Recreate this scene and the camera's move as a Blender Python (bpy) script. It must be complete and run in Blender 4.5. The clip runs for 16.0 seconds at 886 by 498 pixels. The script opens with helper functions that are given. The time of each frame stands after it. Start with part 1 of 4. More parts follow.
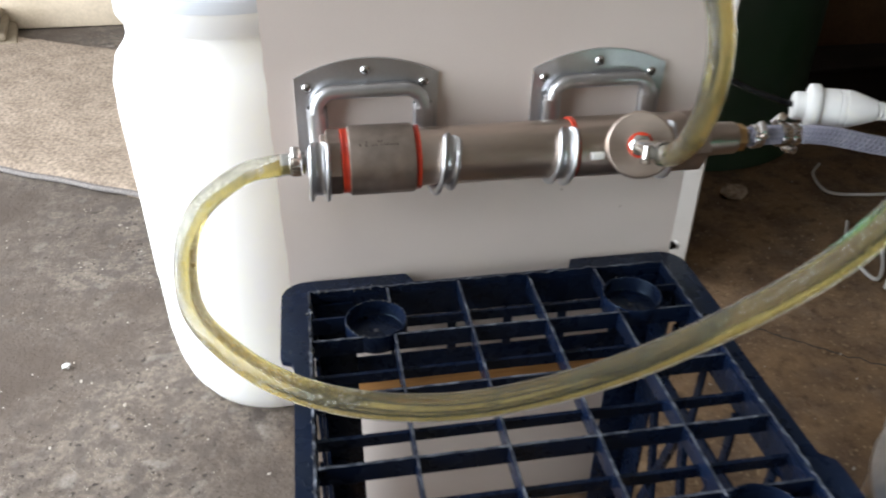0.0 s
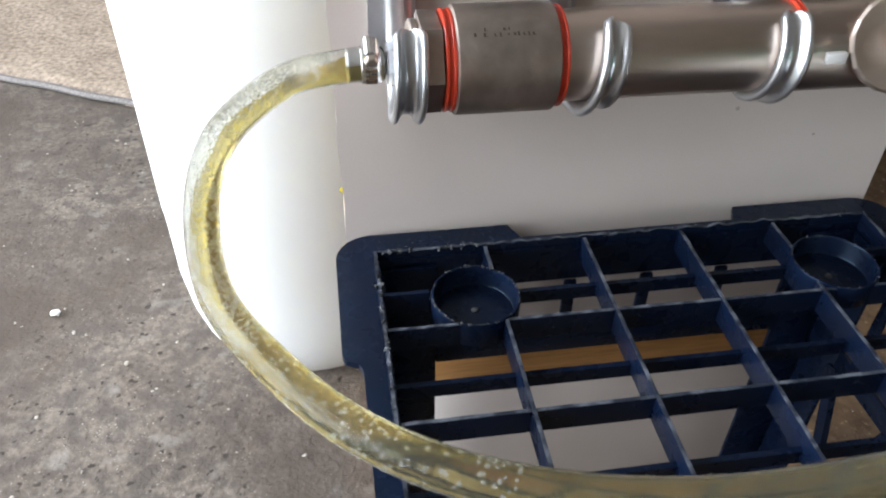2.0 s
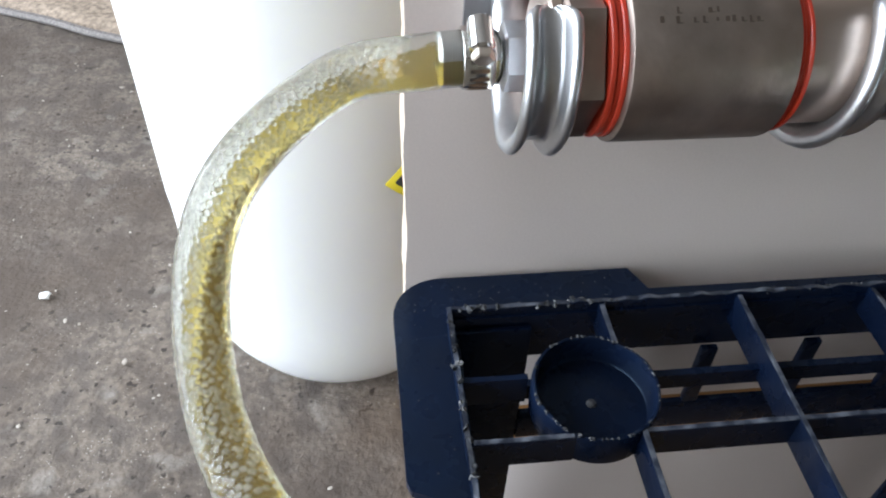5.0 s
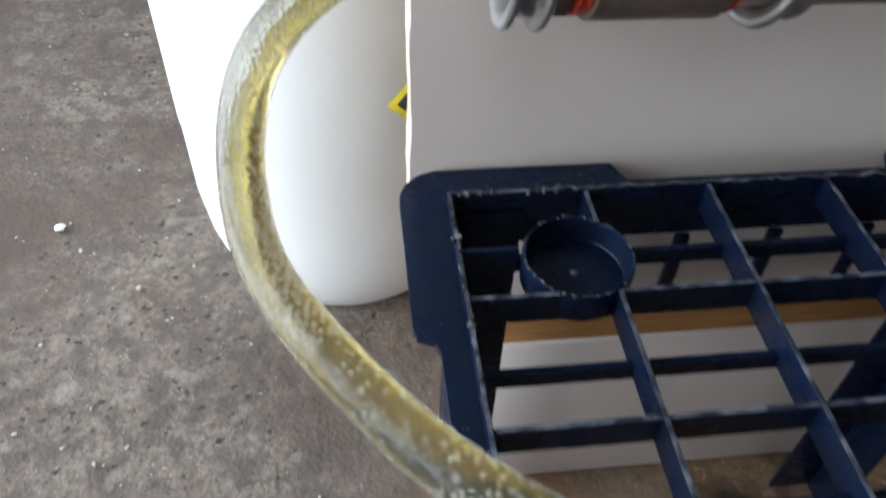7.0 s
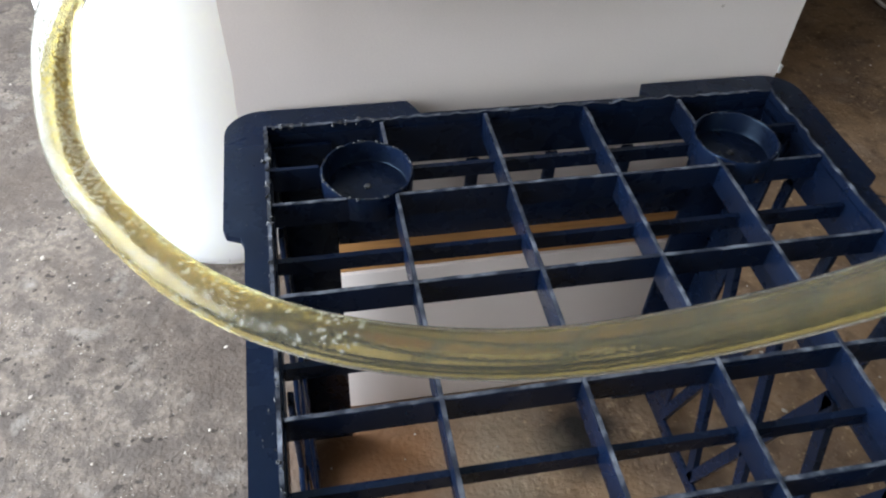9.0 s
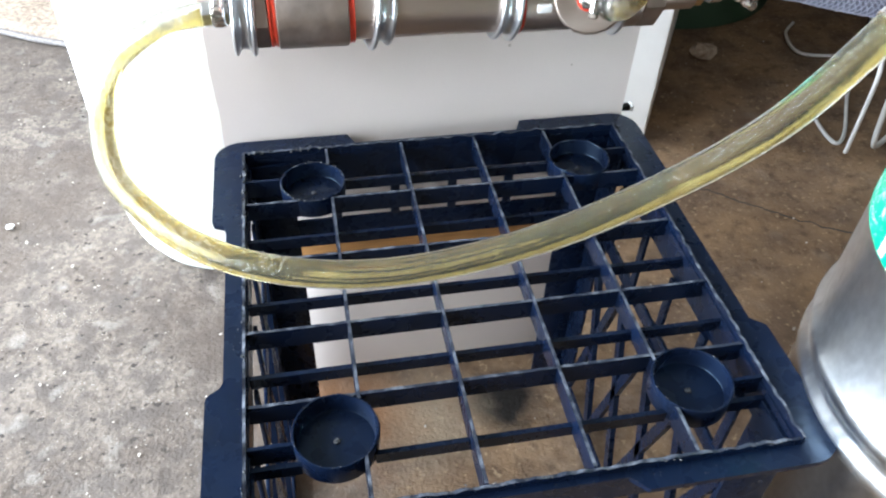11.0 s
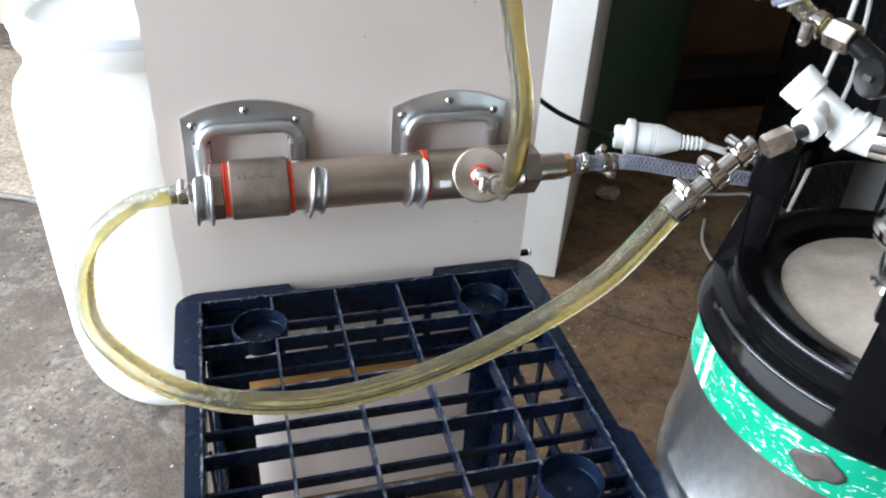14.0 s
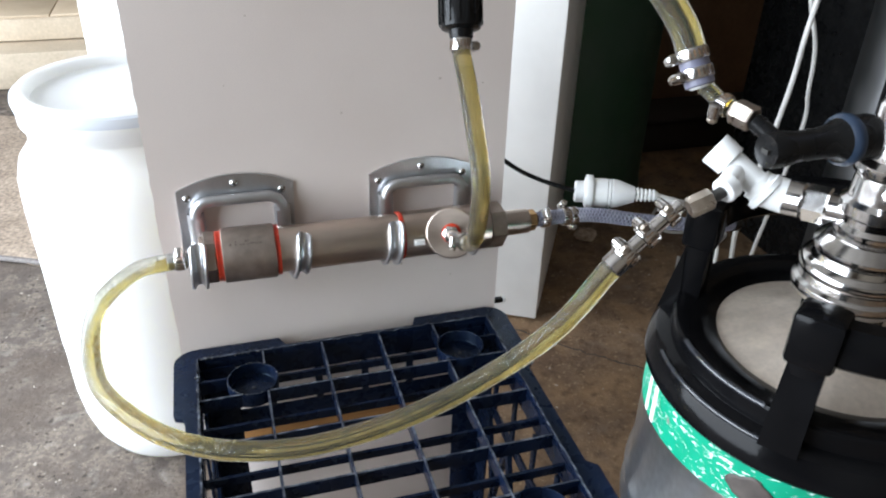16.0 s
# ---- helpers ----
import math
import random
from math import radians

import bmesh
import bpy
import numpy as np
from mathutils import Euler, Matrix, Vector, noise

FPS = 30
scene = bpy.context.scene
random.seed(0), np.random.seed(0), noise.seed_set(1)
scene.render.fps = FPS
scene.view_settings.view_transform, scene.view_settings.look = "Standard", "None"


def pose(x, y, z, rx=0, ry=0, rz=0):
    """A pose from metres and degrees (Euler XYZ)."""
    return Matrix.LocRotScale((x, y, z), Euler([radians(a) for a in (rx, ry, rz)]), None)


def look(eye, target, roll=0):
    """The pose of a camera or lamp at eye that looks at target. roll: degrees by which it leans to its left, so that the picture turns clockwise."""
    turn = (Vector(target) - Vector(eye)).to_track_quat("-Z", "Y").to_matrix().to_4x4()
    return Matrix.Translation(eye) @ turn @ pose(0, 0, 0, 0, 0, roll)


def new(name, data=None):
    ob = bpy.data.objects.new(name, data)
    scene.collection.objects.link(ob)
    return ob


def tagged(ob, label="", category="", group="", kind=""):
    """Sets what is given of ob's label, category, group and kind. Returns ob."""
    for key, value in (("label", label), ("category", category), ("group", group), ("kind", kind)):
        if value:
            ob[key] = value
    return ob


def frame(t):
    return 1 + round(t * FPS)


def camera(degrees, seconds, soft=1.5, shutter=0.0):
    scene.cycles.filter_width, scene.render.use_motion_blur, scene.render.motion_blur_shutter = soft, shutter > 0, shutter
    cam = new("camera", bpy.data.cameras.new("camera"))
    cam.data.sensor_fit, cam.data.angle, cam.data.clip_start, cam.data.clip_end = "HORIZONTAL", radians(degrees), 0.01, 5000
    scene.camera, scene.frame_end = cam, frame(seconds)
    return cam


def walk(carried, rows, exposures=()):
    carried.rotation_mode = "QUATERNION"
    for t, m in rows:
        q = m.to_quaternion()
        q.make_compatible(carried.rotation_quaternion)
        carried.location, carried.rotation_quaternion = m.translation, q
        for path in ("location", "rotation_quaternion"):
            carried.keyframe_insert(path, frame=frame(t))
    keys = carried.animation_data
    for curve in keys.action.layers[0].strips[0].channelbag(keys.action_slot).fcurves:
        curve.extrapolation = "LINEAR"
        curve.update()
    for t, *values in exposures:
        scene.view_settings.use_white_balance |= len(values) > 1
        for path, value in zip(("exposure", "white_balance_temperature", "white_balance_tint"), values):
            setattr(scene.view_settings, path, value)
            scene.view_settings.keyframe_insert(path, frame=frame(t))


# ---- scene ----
cam = camera(59.44, 16.0, soft=2.0, shutter=0.5)
PATH = [
    (0, (0.0545, 0.0335, 0.7370), (0.3353, 1.6895, -0.3488), 0.49),
    (0.5, (0.0276, 0.1013, 0.7074), (0.2737, 1.7452, -0.4049), -0.54),
    (1, (0.0178, 0.1670, 0.6723), (0.2214, 1.7705, -0.5055), -0.29),
    (1.5, (0.0138, 0.2028, 0.6494), (0.2470, 1.7485, -0.5982), 1.12),
    (2, (0.0143, 0.2208, 0.6419), (0.2607, 1.7497, -0.6237), 1.09),
    (2.5, (0.0085, 0.2619, 0.6287), (0.2656, 1.7698, -0.6597), 2.08),
    (3, (-0.0048, 0.3185, 0.6064), (0.2127, 1.7892, -0.7314), 3.06),
    (3.5, (0.0014, 0.3534, 0.5932), (0.2104, 1.7822, -0.7906), 3.16),
    (4, (0.0037, 0.3649, 0.5917), (0.2044, 1.7920, -0.7951), 2.08),
    (6.5, (-0.0132, 0.3470, 0.5949), (0.1753, 1.7743, -0.7933), 3.00),
    (7, (-0.0114, 0.3084, 0.5935), (0.1942, 1.6817, -0.8459), 2.93),
    (7.5, (0.0090, 0.2634, 0.5972), (0.2387, 1.6127, -0.8611), 2.66),
    (8, (0.0359, 0.2409, 0.6028), (0.3188, 1.5870, -0.8491), 3.18),
    (8.5, (0.0470, 0.2307, 0.6065), (0.3620, 1.5765, -0.8390), 3.77),
    (9, (0.0534, 0.2110, 0.6203), (0.3733, 1.5676, -0.8141), 3.69),
    (11.5, (0.0868, 0.0140, 0.7528), (0.4033, 1.4775, -0.5731), 2.17),
    (12, (0.0823, -0.0056, 0.7739), (0.4433, 1.4994, -0.4928), 2.85),
    (12.5, (0.0871, -0.0238, 0.7892), (0.4917, 1.5171, -0.4200), 3.00),
    (13, (0.0845, -0.0367, 0.8015), (0.5386, 1.5177, -0.3722), 3.60),
    (13.5, (0.0848, -0.0415, 0.8073), (0.5577, 1.5370, -0.3261), 3.61),
    (14, (0.0824, -0.0473, 0.8143), (0.5649, 1.5479, -0.2914), 3.55),
    (14.5, (0.0834, -0.0571, 0.8247), (0.5947, 1.5456, -0.2570), 3.78),
    (15, (0.0818, -0.0720, 0.8386), (0.5799, 1.5411, -0.2337), 2.91),
    (15.5, (0.0798, -0.0907, 0.8554), (0.5712, 1.5417, -0.1904), 1.96),
    (16, (0.0854, -0.0970, 0.8622), (0.5954, 1.5459, -0.1579), 1.71),
]
EXPOSURES = [(0.0, 0.15, 6540, 10), (1.5, 0.15, 6390, 10), (3.0, 0.15, 6180, 9), (4.0, 0.1, 6130, 9), (6.5, -0.15, 6130, 9), (7.2, -0.15, 6130, 9), (8.0, 0.15, 6180, 9), (8.5, 0.33, 6180, 9), (9.2, 0.50, 6180, 9), (11.3, 1.06, 5980, 7), (12.0, 1.06, 6030, 7), (12.5, 0.92, 6050, 7), (13.5, 0.67, 6100, 8), (14.5, 0.44, 6120, 8), (16.0, 0.28, 6180, 9)]
walk(cam, [(t, look(eye, target, roll)) for t, eye, target, roll in PATH], EXPOSURES)

# ---- light ----
world = bpy.data.worlds.new("sky")
scene.world = world
world.use_nodes = True
wn = world.node_tree
sky = wn.nodes.new("ShaderNodeTexSky")
sky.sky_type = "NISHITA"
sky.sun_disc = False
sky.sun_elevation, sky.sun_rotation = radians(42), radians(-70)
wn.links.new(sky.outputs[0], wn.nodes["Background"].inputs[0])
wn.nodes["Background"].inputs[1].default_value = 0.10

sun = new("sun", bpy.data.lights.new("sun", "SUN"))
sun.data.energy, sun.data.angle, sun.data.color = 0.8, radians(12), (1.0, 0.95, 0.88)
sun.matrix_world = look((-4, 2.4, 4.0), (0, 0, 0))

# daylight that enters through the open garage door on the west side
door_light = new("door_light", bpy.data.lights.new("door_light", "AREA"))
door_light.data.shape = "RECTANGLE"
door_light.data.size, door_light.data.size_y = 3.0, 2.0
door_light.data.energy, door_light.data.color = 190.0, (0.88, 0.94, 1.0)
door_light.matrix_world = look((-1.97, 0.60, 1.08), (0.5, 0.60, 0.80))


# ---- materials ----
def mat(name, col, rough=0.5, metal=0.0, col2=None, scale=12.0, contrast=(0.35, 0.65), grain=0.0, gscale=300.0,
        bump=0.0, bscale=250.0, trans=0.0, ior=1.45, rough2=None, coat=0.0, stretch=(1, 1, 1), subsurface=0.0, alpha=1.0):
    m = bpy.data.materials.new(name)
    m.use_nodes = True
    nt = m.node_tree
    b = nt.nodes["Principled BSDF"]
    b.inputs["Metallic"].default_value, b.inputs["Roughness"].default_value = metal, rough
    b.inputs["Transmission Weight"].default_value, b.inputs["IOR"].default_value = trans, ior
    b.inputs["Coat Weight"].default_value = coat
    b.inputs["Base Color"].default_value = (*col, 1)
    b.inputs["Alpha"].default_value = alpha
    if subsurface:
        b.inputs["Subsurface Weight"].default_value = subsurface
        b.inputs["Subsurface Scale"].default_value = 1.0
        b.inputs["Subsurface Radius"].default_value = (0.06, 0.06, 0.05)
    tc = nt.nodes.new("ShaderNodeTexCoord")
    mp = nt.nodes.new("ShaderNodeMapping")
    mp.inputs["Scale"].default_value = stretch
    nt.links.new(tc.outputs["Object"], mp.inputs[0])

    def tex(s, detail=6.0):
        n = nt.nodes.new("ShaderNodeTexNoise")
        n.inputs["Scale"].default_value, n.inputs["Detail"].default_value = s, detail
        nt.links.new(mp.outputs[0], n.inputs["Vector"])
        return n.outputs[0]

    def span(v, lo, hi, to0=0.0, to1=1.0):
        n = nt.nodes.new("ShaderNodeMapRange")
        n.inputs[1].default_value, n.inputs[2].default_value, n.inputs[3].default_value, n.inputs[4].default_value = lo, hi, to0, to1
        nt.links.new(v, n.inputs[0])
        return n.outputs[0]

    def mix(f, a, c, kind="MIX"):
        n = nt.nodes.new("ShaderNodeMix")
        n.data_type, n.blend_type = "RGBA", kind
        for sock, v in ((n.inputs[0], f), (n.inputs[6], a), (n.inputs[7], c)):
            if isinstance(v, (int, float)):
                sock.default_value = v
            elif isinstance(v, tuple):
                sock.default_value = (*v, 1)
            else:
                nt.links.new(v, sock)
        return n.outputs[2]

    colour = None
    if col2:
        colour = mix(span(tex(scale), *contrast), col, col2)
    if grain:
        g = span(tex(gscale, 3.0), 0.3, 0.7, 1 - grain, 1 + grain)
        cmb = nt.nodes.new("ShaderNodeCombineColor")
        for k in range(3):
            nt.links.new(g, cmb.inputs[k])
        colour = mix(1.0, colour if colour else col, cmb.outputs[0], "MULTIPLY")
    if colour:
        nt.links.new(colour, b.inputs["Base Color"])
    if rough2 is not None:
        nt.links.new(span(tex(scale * 2.3), 0.35, 0.65, rough, rough2), b.inputs["Roughness"])
    if bump:
        bp = nt.nodes.new("ShaderNodeBump")
        bp.inputs["Strength"].default_value, bp.inputs["Distance"].default_value = min(1.0, bump), 0.002
        nt.links.new(tex(bscale, 4.0), bp.inputs["Height"])
        nt.links.new(bp.outputs[0], b.inputs["Normal"])
    return m, nt, b, tex, span, mix


def simple(*a, **k):
    return mat(*a, **k)[0]


# black crate plastic; the blue skylight sheen is put into base and specular tint
M_PLASTIC, _nt, _b, *_ = mat("sky_blued_black_plastic", (0.0040, 0.0092, 0.0275), 0.20, col2=(0.0046, 0.0078, 0.0190), scale=30, rough2=0.38, bump=0.06, bscale=160)
_b.inputs["Specular IOR Level"].default_value, _b.inputs["Specular Tint"].default_value = 0.36, (0.50, 0.72, 1.0, 1)
M_CRATE_EDGE = simple("scuffed_plastic", (0.035, 0.037, 0.042), 0.6, col2=(0.22, 0.22, 0.225), scale=160, contrast=(0.5, 0.68), bump=0.8, bscale=500)
M_WORN = simple("worn_rib_edge", (0.020, 0.026, 0.042), 0.40, col2=(0.150, 0.165, 0.200), scale=120, contrast=(0.44, 0.66), bump=0.4, bscale=400)
M_PANEL = simple("white_laminate", (0.74, 0.655, 0.605), 0.42, col2=(0.67, 0.585, 0.535), scale=4, grain=0.025, gscale=900, rough2=0.52, bump=0.05, bscale=500)
M_CHIP = simple("chipboard", (0.66, 0.54, 0.42), 0.8, col2=(0.50, 0.38, 0.27), scale=220, grain=0.25, gscale=700, bump=0.6, bscale=700)
M_WOOD = simple("bare_wood", (0.42, 0.21, 0.07), 0.65, col2=(0.28, 0.13, 0.04), scale=30, stretch=(0.08, 1, 1), grain=0.2, gscale=400, bump=0.3)
M_STEEL = simple("brushed_steel", (0.64, 0.545, 0.475), 0.28, 1.0, col2=(0.45, 0.38, 0.33), scale=16, rough2=0.46, stretch=(0.25, 1, 1), grain=0.06, gscale=140, bump=0.05, bscale=900)
M_STEEL_DULL = simple("grey_pipe_steel", (0.47, 0.385, 0.335), 0.40, 1.0, col2=(0.29, 0.25, 0.22), scale=26, rough2=0.55, grain=0.08, gscale=130, bump=0.10, bscale=300)
M_ZINC = simple("galvanised_steel", (0.66, 0.67, 0.69), 0.33, 1.0, col2=(0.56, 0.57, 0.59), scale=18, rough2=0.40, grain=0.03, gscale=500)
M_CHROME = simple("chrome", (0.66, 0.65, 0.65), 0.12, 1.0, col2=(0.52, 0.50, 0.48), scale=40, rough2=0.22)
M_NICKEL = simple("nickel_brass", (0.66, 0.60, 0.53), 0.26, 1.0, col2=(0.50, 0.43, 0.36), scale=90, rough2=0.40, bump=0.12, bscale=600)
M_BRASS = simple("brass", (0.62, 0.40, 0.18), 0.34, 1.0, col2=(0.45, 0.30, 0.16), scale=90, rough2=0.5)
M_RUST = simple("tarnished_slot", (0.16, 0.095, 0.050), 0.6, col2=(0.05, 0.035, 0.025), scale=200)
M_SLOT = simple("dark_slot", (0.03, 0.028, 0.025), 0.6)
M_RED = simple("red_silicone", (0.62, 0.060, 0.025), 0.3, col2=(0.42, 0.035, 0.018), scale=60, bump=0.2)
M_DRUM = simple("white_polyethylene", (0.92, 0.925, 0.90), 0.45, col2=(0.88, 0.885, 0.86), scale=3, subsurface=0.45, bump=0.06, bscale=200)
M_WHITE = simple("white_plastic", (0.80, 0.80, 0.79), 0.35, col2=(0.74, 0.74, 0.73), scale=40)
M_CABLE = simple("white_cable", (0.72, 0.71, 0.68), 0.5, col2=(0.62, 0.61, 0.58), scale=30)
M_APPL = simple("white_enamel", (0.86, 0.85, 0.83), 0.35, col2=(0.72, 0.71, 0.69), scale=5, bump=0.04)
M_RUBBER, _nt, _b, *_ = mat("black_rubber", (0.0030, 0.0030, 0.0034), 0.08, col2=(0.0045, 0.0045, 0.005), scale=25, rough2=0.18, bump=0.06, bscale=90)
_b.inputs["Specular IOR Level"].default_value = 0.12
M_BLACK, _nt, _b, *_ = mat("black_moulded", (0.006, 0.006, 0.0065), 0.20, col2=(0.011, 0.011, 0.011), scale=30, rough2=0.34, bump=0.05)
_b.inputs["Specular IOR Level"].default_value = 0.22
# rubber for the ridges, lightened and coated to put in their highlight
M_RIDGE = simple("rubbed_rubber_edge", (0.012, 0.013, 0.016), 0.22, col2=(0.022, 0.024, 0.030), scale=60, coat=0.4)
M_BLUE = simple("dark_blue_ring", (0.014, 0.024, 0.045), 0.35, col2=(0.02, 0.034, 0.06), scale=60)
M_YELLOW = simple("warning_yellow", (0.75, 0.60, 0.03), 0.5)
M_GREEN = simple("dark_green_paint", (0.046, 0.078, 0.052), 0.45, col2=(0.028, 0.075, 0.035), scale=6, rough2=0.6)
M_WALL = simple("plaster", (0.30, 0.26, 0.21), 0.85, col2=(0.24, 0.21, 0.17), scale=2.5, grain=0.08, gscale=60, bump=0.4, bscale=60)
M_DARKWALL = simple("stained_plaster", (0.16, 0.12, 0.085), 0.9, col2=(0.11, 0.08, 0.055), scale=2.0, grain=0.1, gscale=50, bump=0.4, bscale=60)
M_STEP = simple("step_stone", (0.60, 0.50, 0.38), 0.6, col2=(0.50, 0.41, 0.30), scale=6, grain=0.08, gscale=120, bump=0.2)
M_CEIL = simple("ceiling_paint", (0.34, 0.32, 0.29), 0.9, col2=(0.28, 0.26, 0.24), scale=3)
M_RUG = simple("loop_rug", (0.36, 0.285, 0.22), 0.95, col2=(0.27, 0.21, 0.16), scale=14, grain=0.40, gscale=120, bump=1.0, bscale=95)
M_DIRT = simple("floor_crumbs", (0.55, 0.50, 0.44), 0.9, col2=(0.30, 0.26, 0.22), scale=60)
M_LABEL = simple("paper_label", (0.85, 0.84, 0.82), 0.5)
M_PAPER = simple("crumpled_paper", (0.52, 0.42, 0.32), 0.9, col2=(0.28, 0.20, 0.14), scale=70)


M_PVC = simple("clear_pvc", (0.93, 0.94, 0.88), 0.10, trans=0.97, ior=1.20, bump=0.22, bscale=520)
M_LIQUID = simple("yellow_cider", (0.70, 0.58, 0.23), 0.12, col2=(0.58, 0.46, 0.14), scale=60, trans=0.965, ior=1.10, bump=0.15, bscale=260)
M_BUBBLE = simple("gas_bubbles", (0.97, 0.97, 0.93), 0.16, trans=0.86, ior=1.10)
M_BRAID_IN = simple("grey_hose_core", (0.20, 0.20, 0.26), 0.40, col2=(0.14, 0.14, 0.19), scale=60)
M_BRAID = simple("braid_thread", (0.38, 0.38, 0.46), 0.45, col2=(0.28, 0.28, 0.36), scale=80)


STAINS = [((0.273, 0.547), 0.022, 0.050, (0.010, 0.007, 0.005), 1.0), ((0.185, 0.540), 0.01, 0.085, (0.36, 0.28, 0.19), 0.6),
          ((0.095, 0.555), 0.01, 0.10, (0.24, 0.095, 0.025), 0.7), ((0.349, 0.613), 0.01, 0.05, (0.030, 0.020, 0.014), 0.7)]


def concrete():
    m, nt, b, tex, span, mix = mat("stained_concrete", (0.180, 0.148, 0.122), 0.75, col2=(0.105, 0.082, 0.066), scale=7, contrast=(0.38, 0.66),
                                   grain=0.32, gscale=140, rough2=0.95)
    base = b.inputs["Base Color"].links[0].from_socket
    specks = span(tex(420, 2.0), 0.66, 0.72)
    base = mix(specks, base, (0.40, 0.37, 0.33))
    base = mix(span(tex(38, 6.0), 0.46, 0.62), base, (0.10, 0.082, 0.070))
    base = mix(span(tex(24, 6.0), 0.60, 0.72, 0.0, 0.65), base, (0.30, 0.27, 0.24))
    pits = span(tex(95, 3.0), 0.63, 0.68)
    base = mix(pits, base, (0.045, 0.036, 0.03))
    blotch = span(tex(2.6, 6.0), 0.47, 0.62)
    base = mix(blotch, base, (0.088, 0.067, 0.053))
    # brown floor under and right of the crate, colour raised for missing light
    sep = nt.nodes.new("ShaderNodeSeparateXYZ")
    tc = nt.nodes["Texture Coordinate"]
    nt.links.new(tc.outputs["Object"], sep.inputs[0])
    wob = nt.nodes.new("ShaderNodeMath")
    wob.operation = "MULTIPLY_ADD"
    wob.inputs[1].default_value = 0.35
    nt.links.new(tex(5.0, 5.0), wob.inputs[0])
    nt.links.new(sep.outputs[0], wob.inputs[2])
    brown = span(wob.outputs[0], 0.16, 0.42)
    base = mix(brown, base, mix(0.60, base, mix(span(tex(11, 6.0), 0.40, 0.62), (0.330, 0.195, 0.090), (0.170, 0.096, 0.046))))
    base = mix(mix(1.0, brown, span(tex(42, 8.0), 0.52, 0.68, 0.0, 0.55), "MULTIPLY"), base, (0.060, 0.036, 0.020))
    base = mix(mix(1.0, brown, span(tex(150, 4.0), 0.62, 0.68, 0.0, 0.6), "MULTIPLY"), base, (0.42, 0.30, 0.18))
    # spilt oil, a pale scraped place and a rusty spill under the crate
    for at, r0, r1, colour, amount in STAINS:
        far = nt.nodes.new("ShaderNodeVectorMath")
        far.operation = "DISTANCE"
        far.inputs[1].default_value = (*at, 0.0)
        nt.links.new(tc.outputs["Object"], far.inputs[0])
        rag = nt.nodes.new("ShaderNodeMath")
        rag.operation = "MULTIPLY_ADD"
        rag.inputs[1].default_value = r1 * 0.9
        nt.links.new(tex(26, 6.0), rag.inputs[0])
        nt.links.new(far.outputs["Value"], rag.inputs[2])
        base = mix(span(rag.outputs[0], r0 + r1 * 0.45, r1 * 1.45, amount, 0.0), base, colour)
    nt.links.new(base, b.inputs["Base Color"])
    bp = nt.nodes.new("ShaderNodeBump")
    bp.inputs["Strength"].default_value, bp.inputs["Distance"].default_value = 0.7, 0.004
    nt.links.new(mix(0.5, tex(70, 5.0), tex(230, 4.0)), bp.inputs["Height"])
    nt.links.new(bp.outputs[0], b.inputs["Normal"])
    return m


def worn_green():
    """Green paint band with white scratches and bare patches."""
    m, nt, b, tex, span, mix = mat("worn_green_paint", (0.005, 0.24, 0.13), 0.4, col2=(0.01, 0.32, 0.19), scale=20)
    base = b.inputs["Base Color"].links[0].from_socket
    mp = nt.nodes.new("ShaderNodeMapping")
    mp.inputs["Scale"].default_value, mp.inputs["Rotation"].default_value = (1, 1, 3.2), (0.5, 0.35, 0.4)
    nt.links.new(nt.nodes["Texture Coordinate"].outputs["Object"], mp.inputs[0])
    v = nt.nodes.new("ShaderNodeTexNoise")
    v.inputs["Scale"].default_value, v.inputs["Detail"].default_value, v.inputs["Distortion"].default_value = 70, 7, 2.4
    nt.links.new(mp.outputs[0], v.inputs["Vector"])
    base = mix(span(v.outputs[0], 0.585, 0.625), base, (0.66, 0.74, 0.70))
    bare = span(tex(13, 3.0), 0.665, 0.68)
    base = mix(bare, base, (0.22, 0.19, 0.17))
    nt.links.new(base, b.inputs["Base Color"])
    return m


def keg_steel():
    m, nt, b, tex, span, mix = mat("scuffed_keg_steel", (0.80, 0.82, 0.84), 0.27, 1.0, col2=(0.70, 0.71, 0.73), scale=14, rough2=0.36, stretch=(1, 1, 0.6), grain=0.1, gscale=200)
    base = b.inputs["Base Color"].links[0].from_socket
    base = mix(span(tex(60, 6.0), 0.62, 0.70), base, (0.80, 0.81, 0.82))
    base = mix(span(tex(9, 8.0), 0.54, 0.66, 0.0, 0.35), base, (0.36, 0.35, 0.34))
    # dried white drips and rub marks, stronger round the two beads
    sep = nt.nodes.new("ShaderNodeSeparateXYZ")
    nt.links.new(nt.nodes["Texture Coordinate"].outputs["Object"], sep.inputs[0])
    bead = mix(1.0, span(sep.outputs[2], 0.27, 0.34), span(sep.outputs[2], 0.385, 0.36), "MULTIPLY")
    mp = nt.nodes.new("ShaderNodeMapping")
    mp.inputs["Scale"].default_value = (1, 1, 0.45)
    nt.links.new(nt.nodes["Texture Coordinate"].outputs["Object"], mp.inputs[0])
    drip = nt.nodes.new("ShaderNodeTexNoise")
    drip.inputs["Scale"].default_value, drip.inputs["Detail"].default_value = 55, 8
    nt.links.new(mp.outputs[0], drip.inputs["Vector"])
    rub = mix(1.0, bead, span(drip.outputs[0], 0.46, 0.66, 0.0, 0.6), "MULTIPLY")
    base = mix(rub, base, (0.84, 0.84, 0.82))
    nt.links.new(span(rub, 0.0, 1.0, 0.28, 0.42), b.inputs["Roughness"])
    nt.links.new(base, b.inputs["Base Color"])
    return m


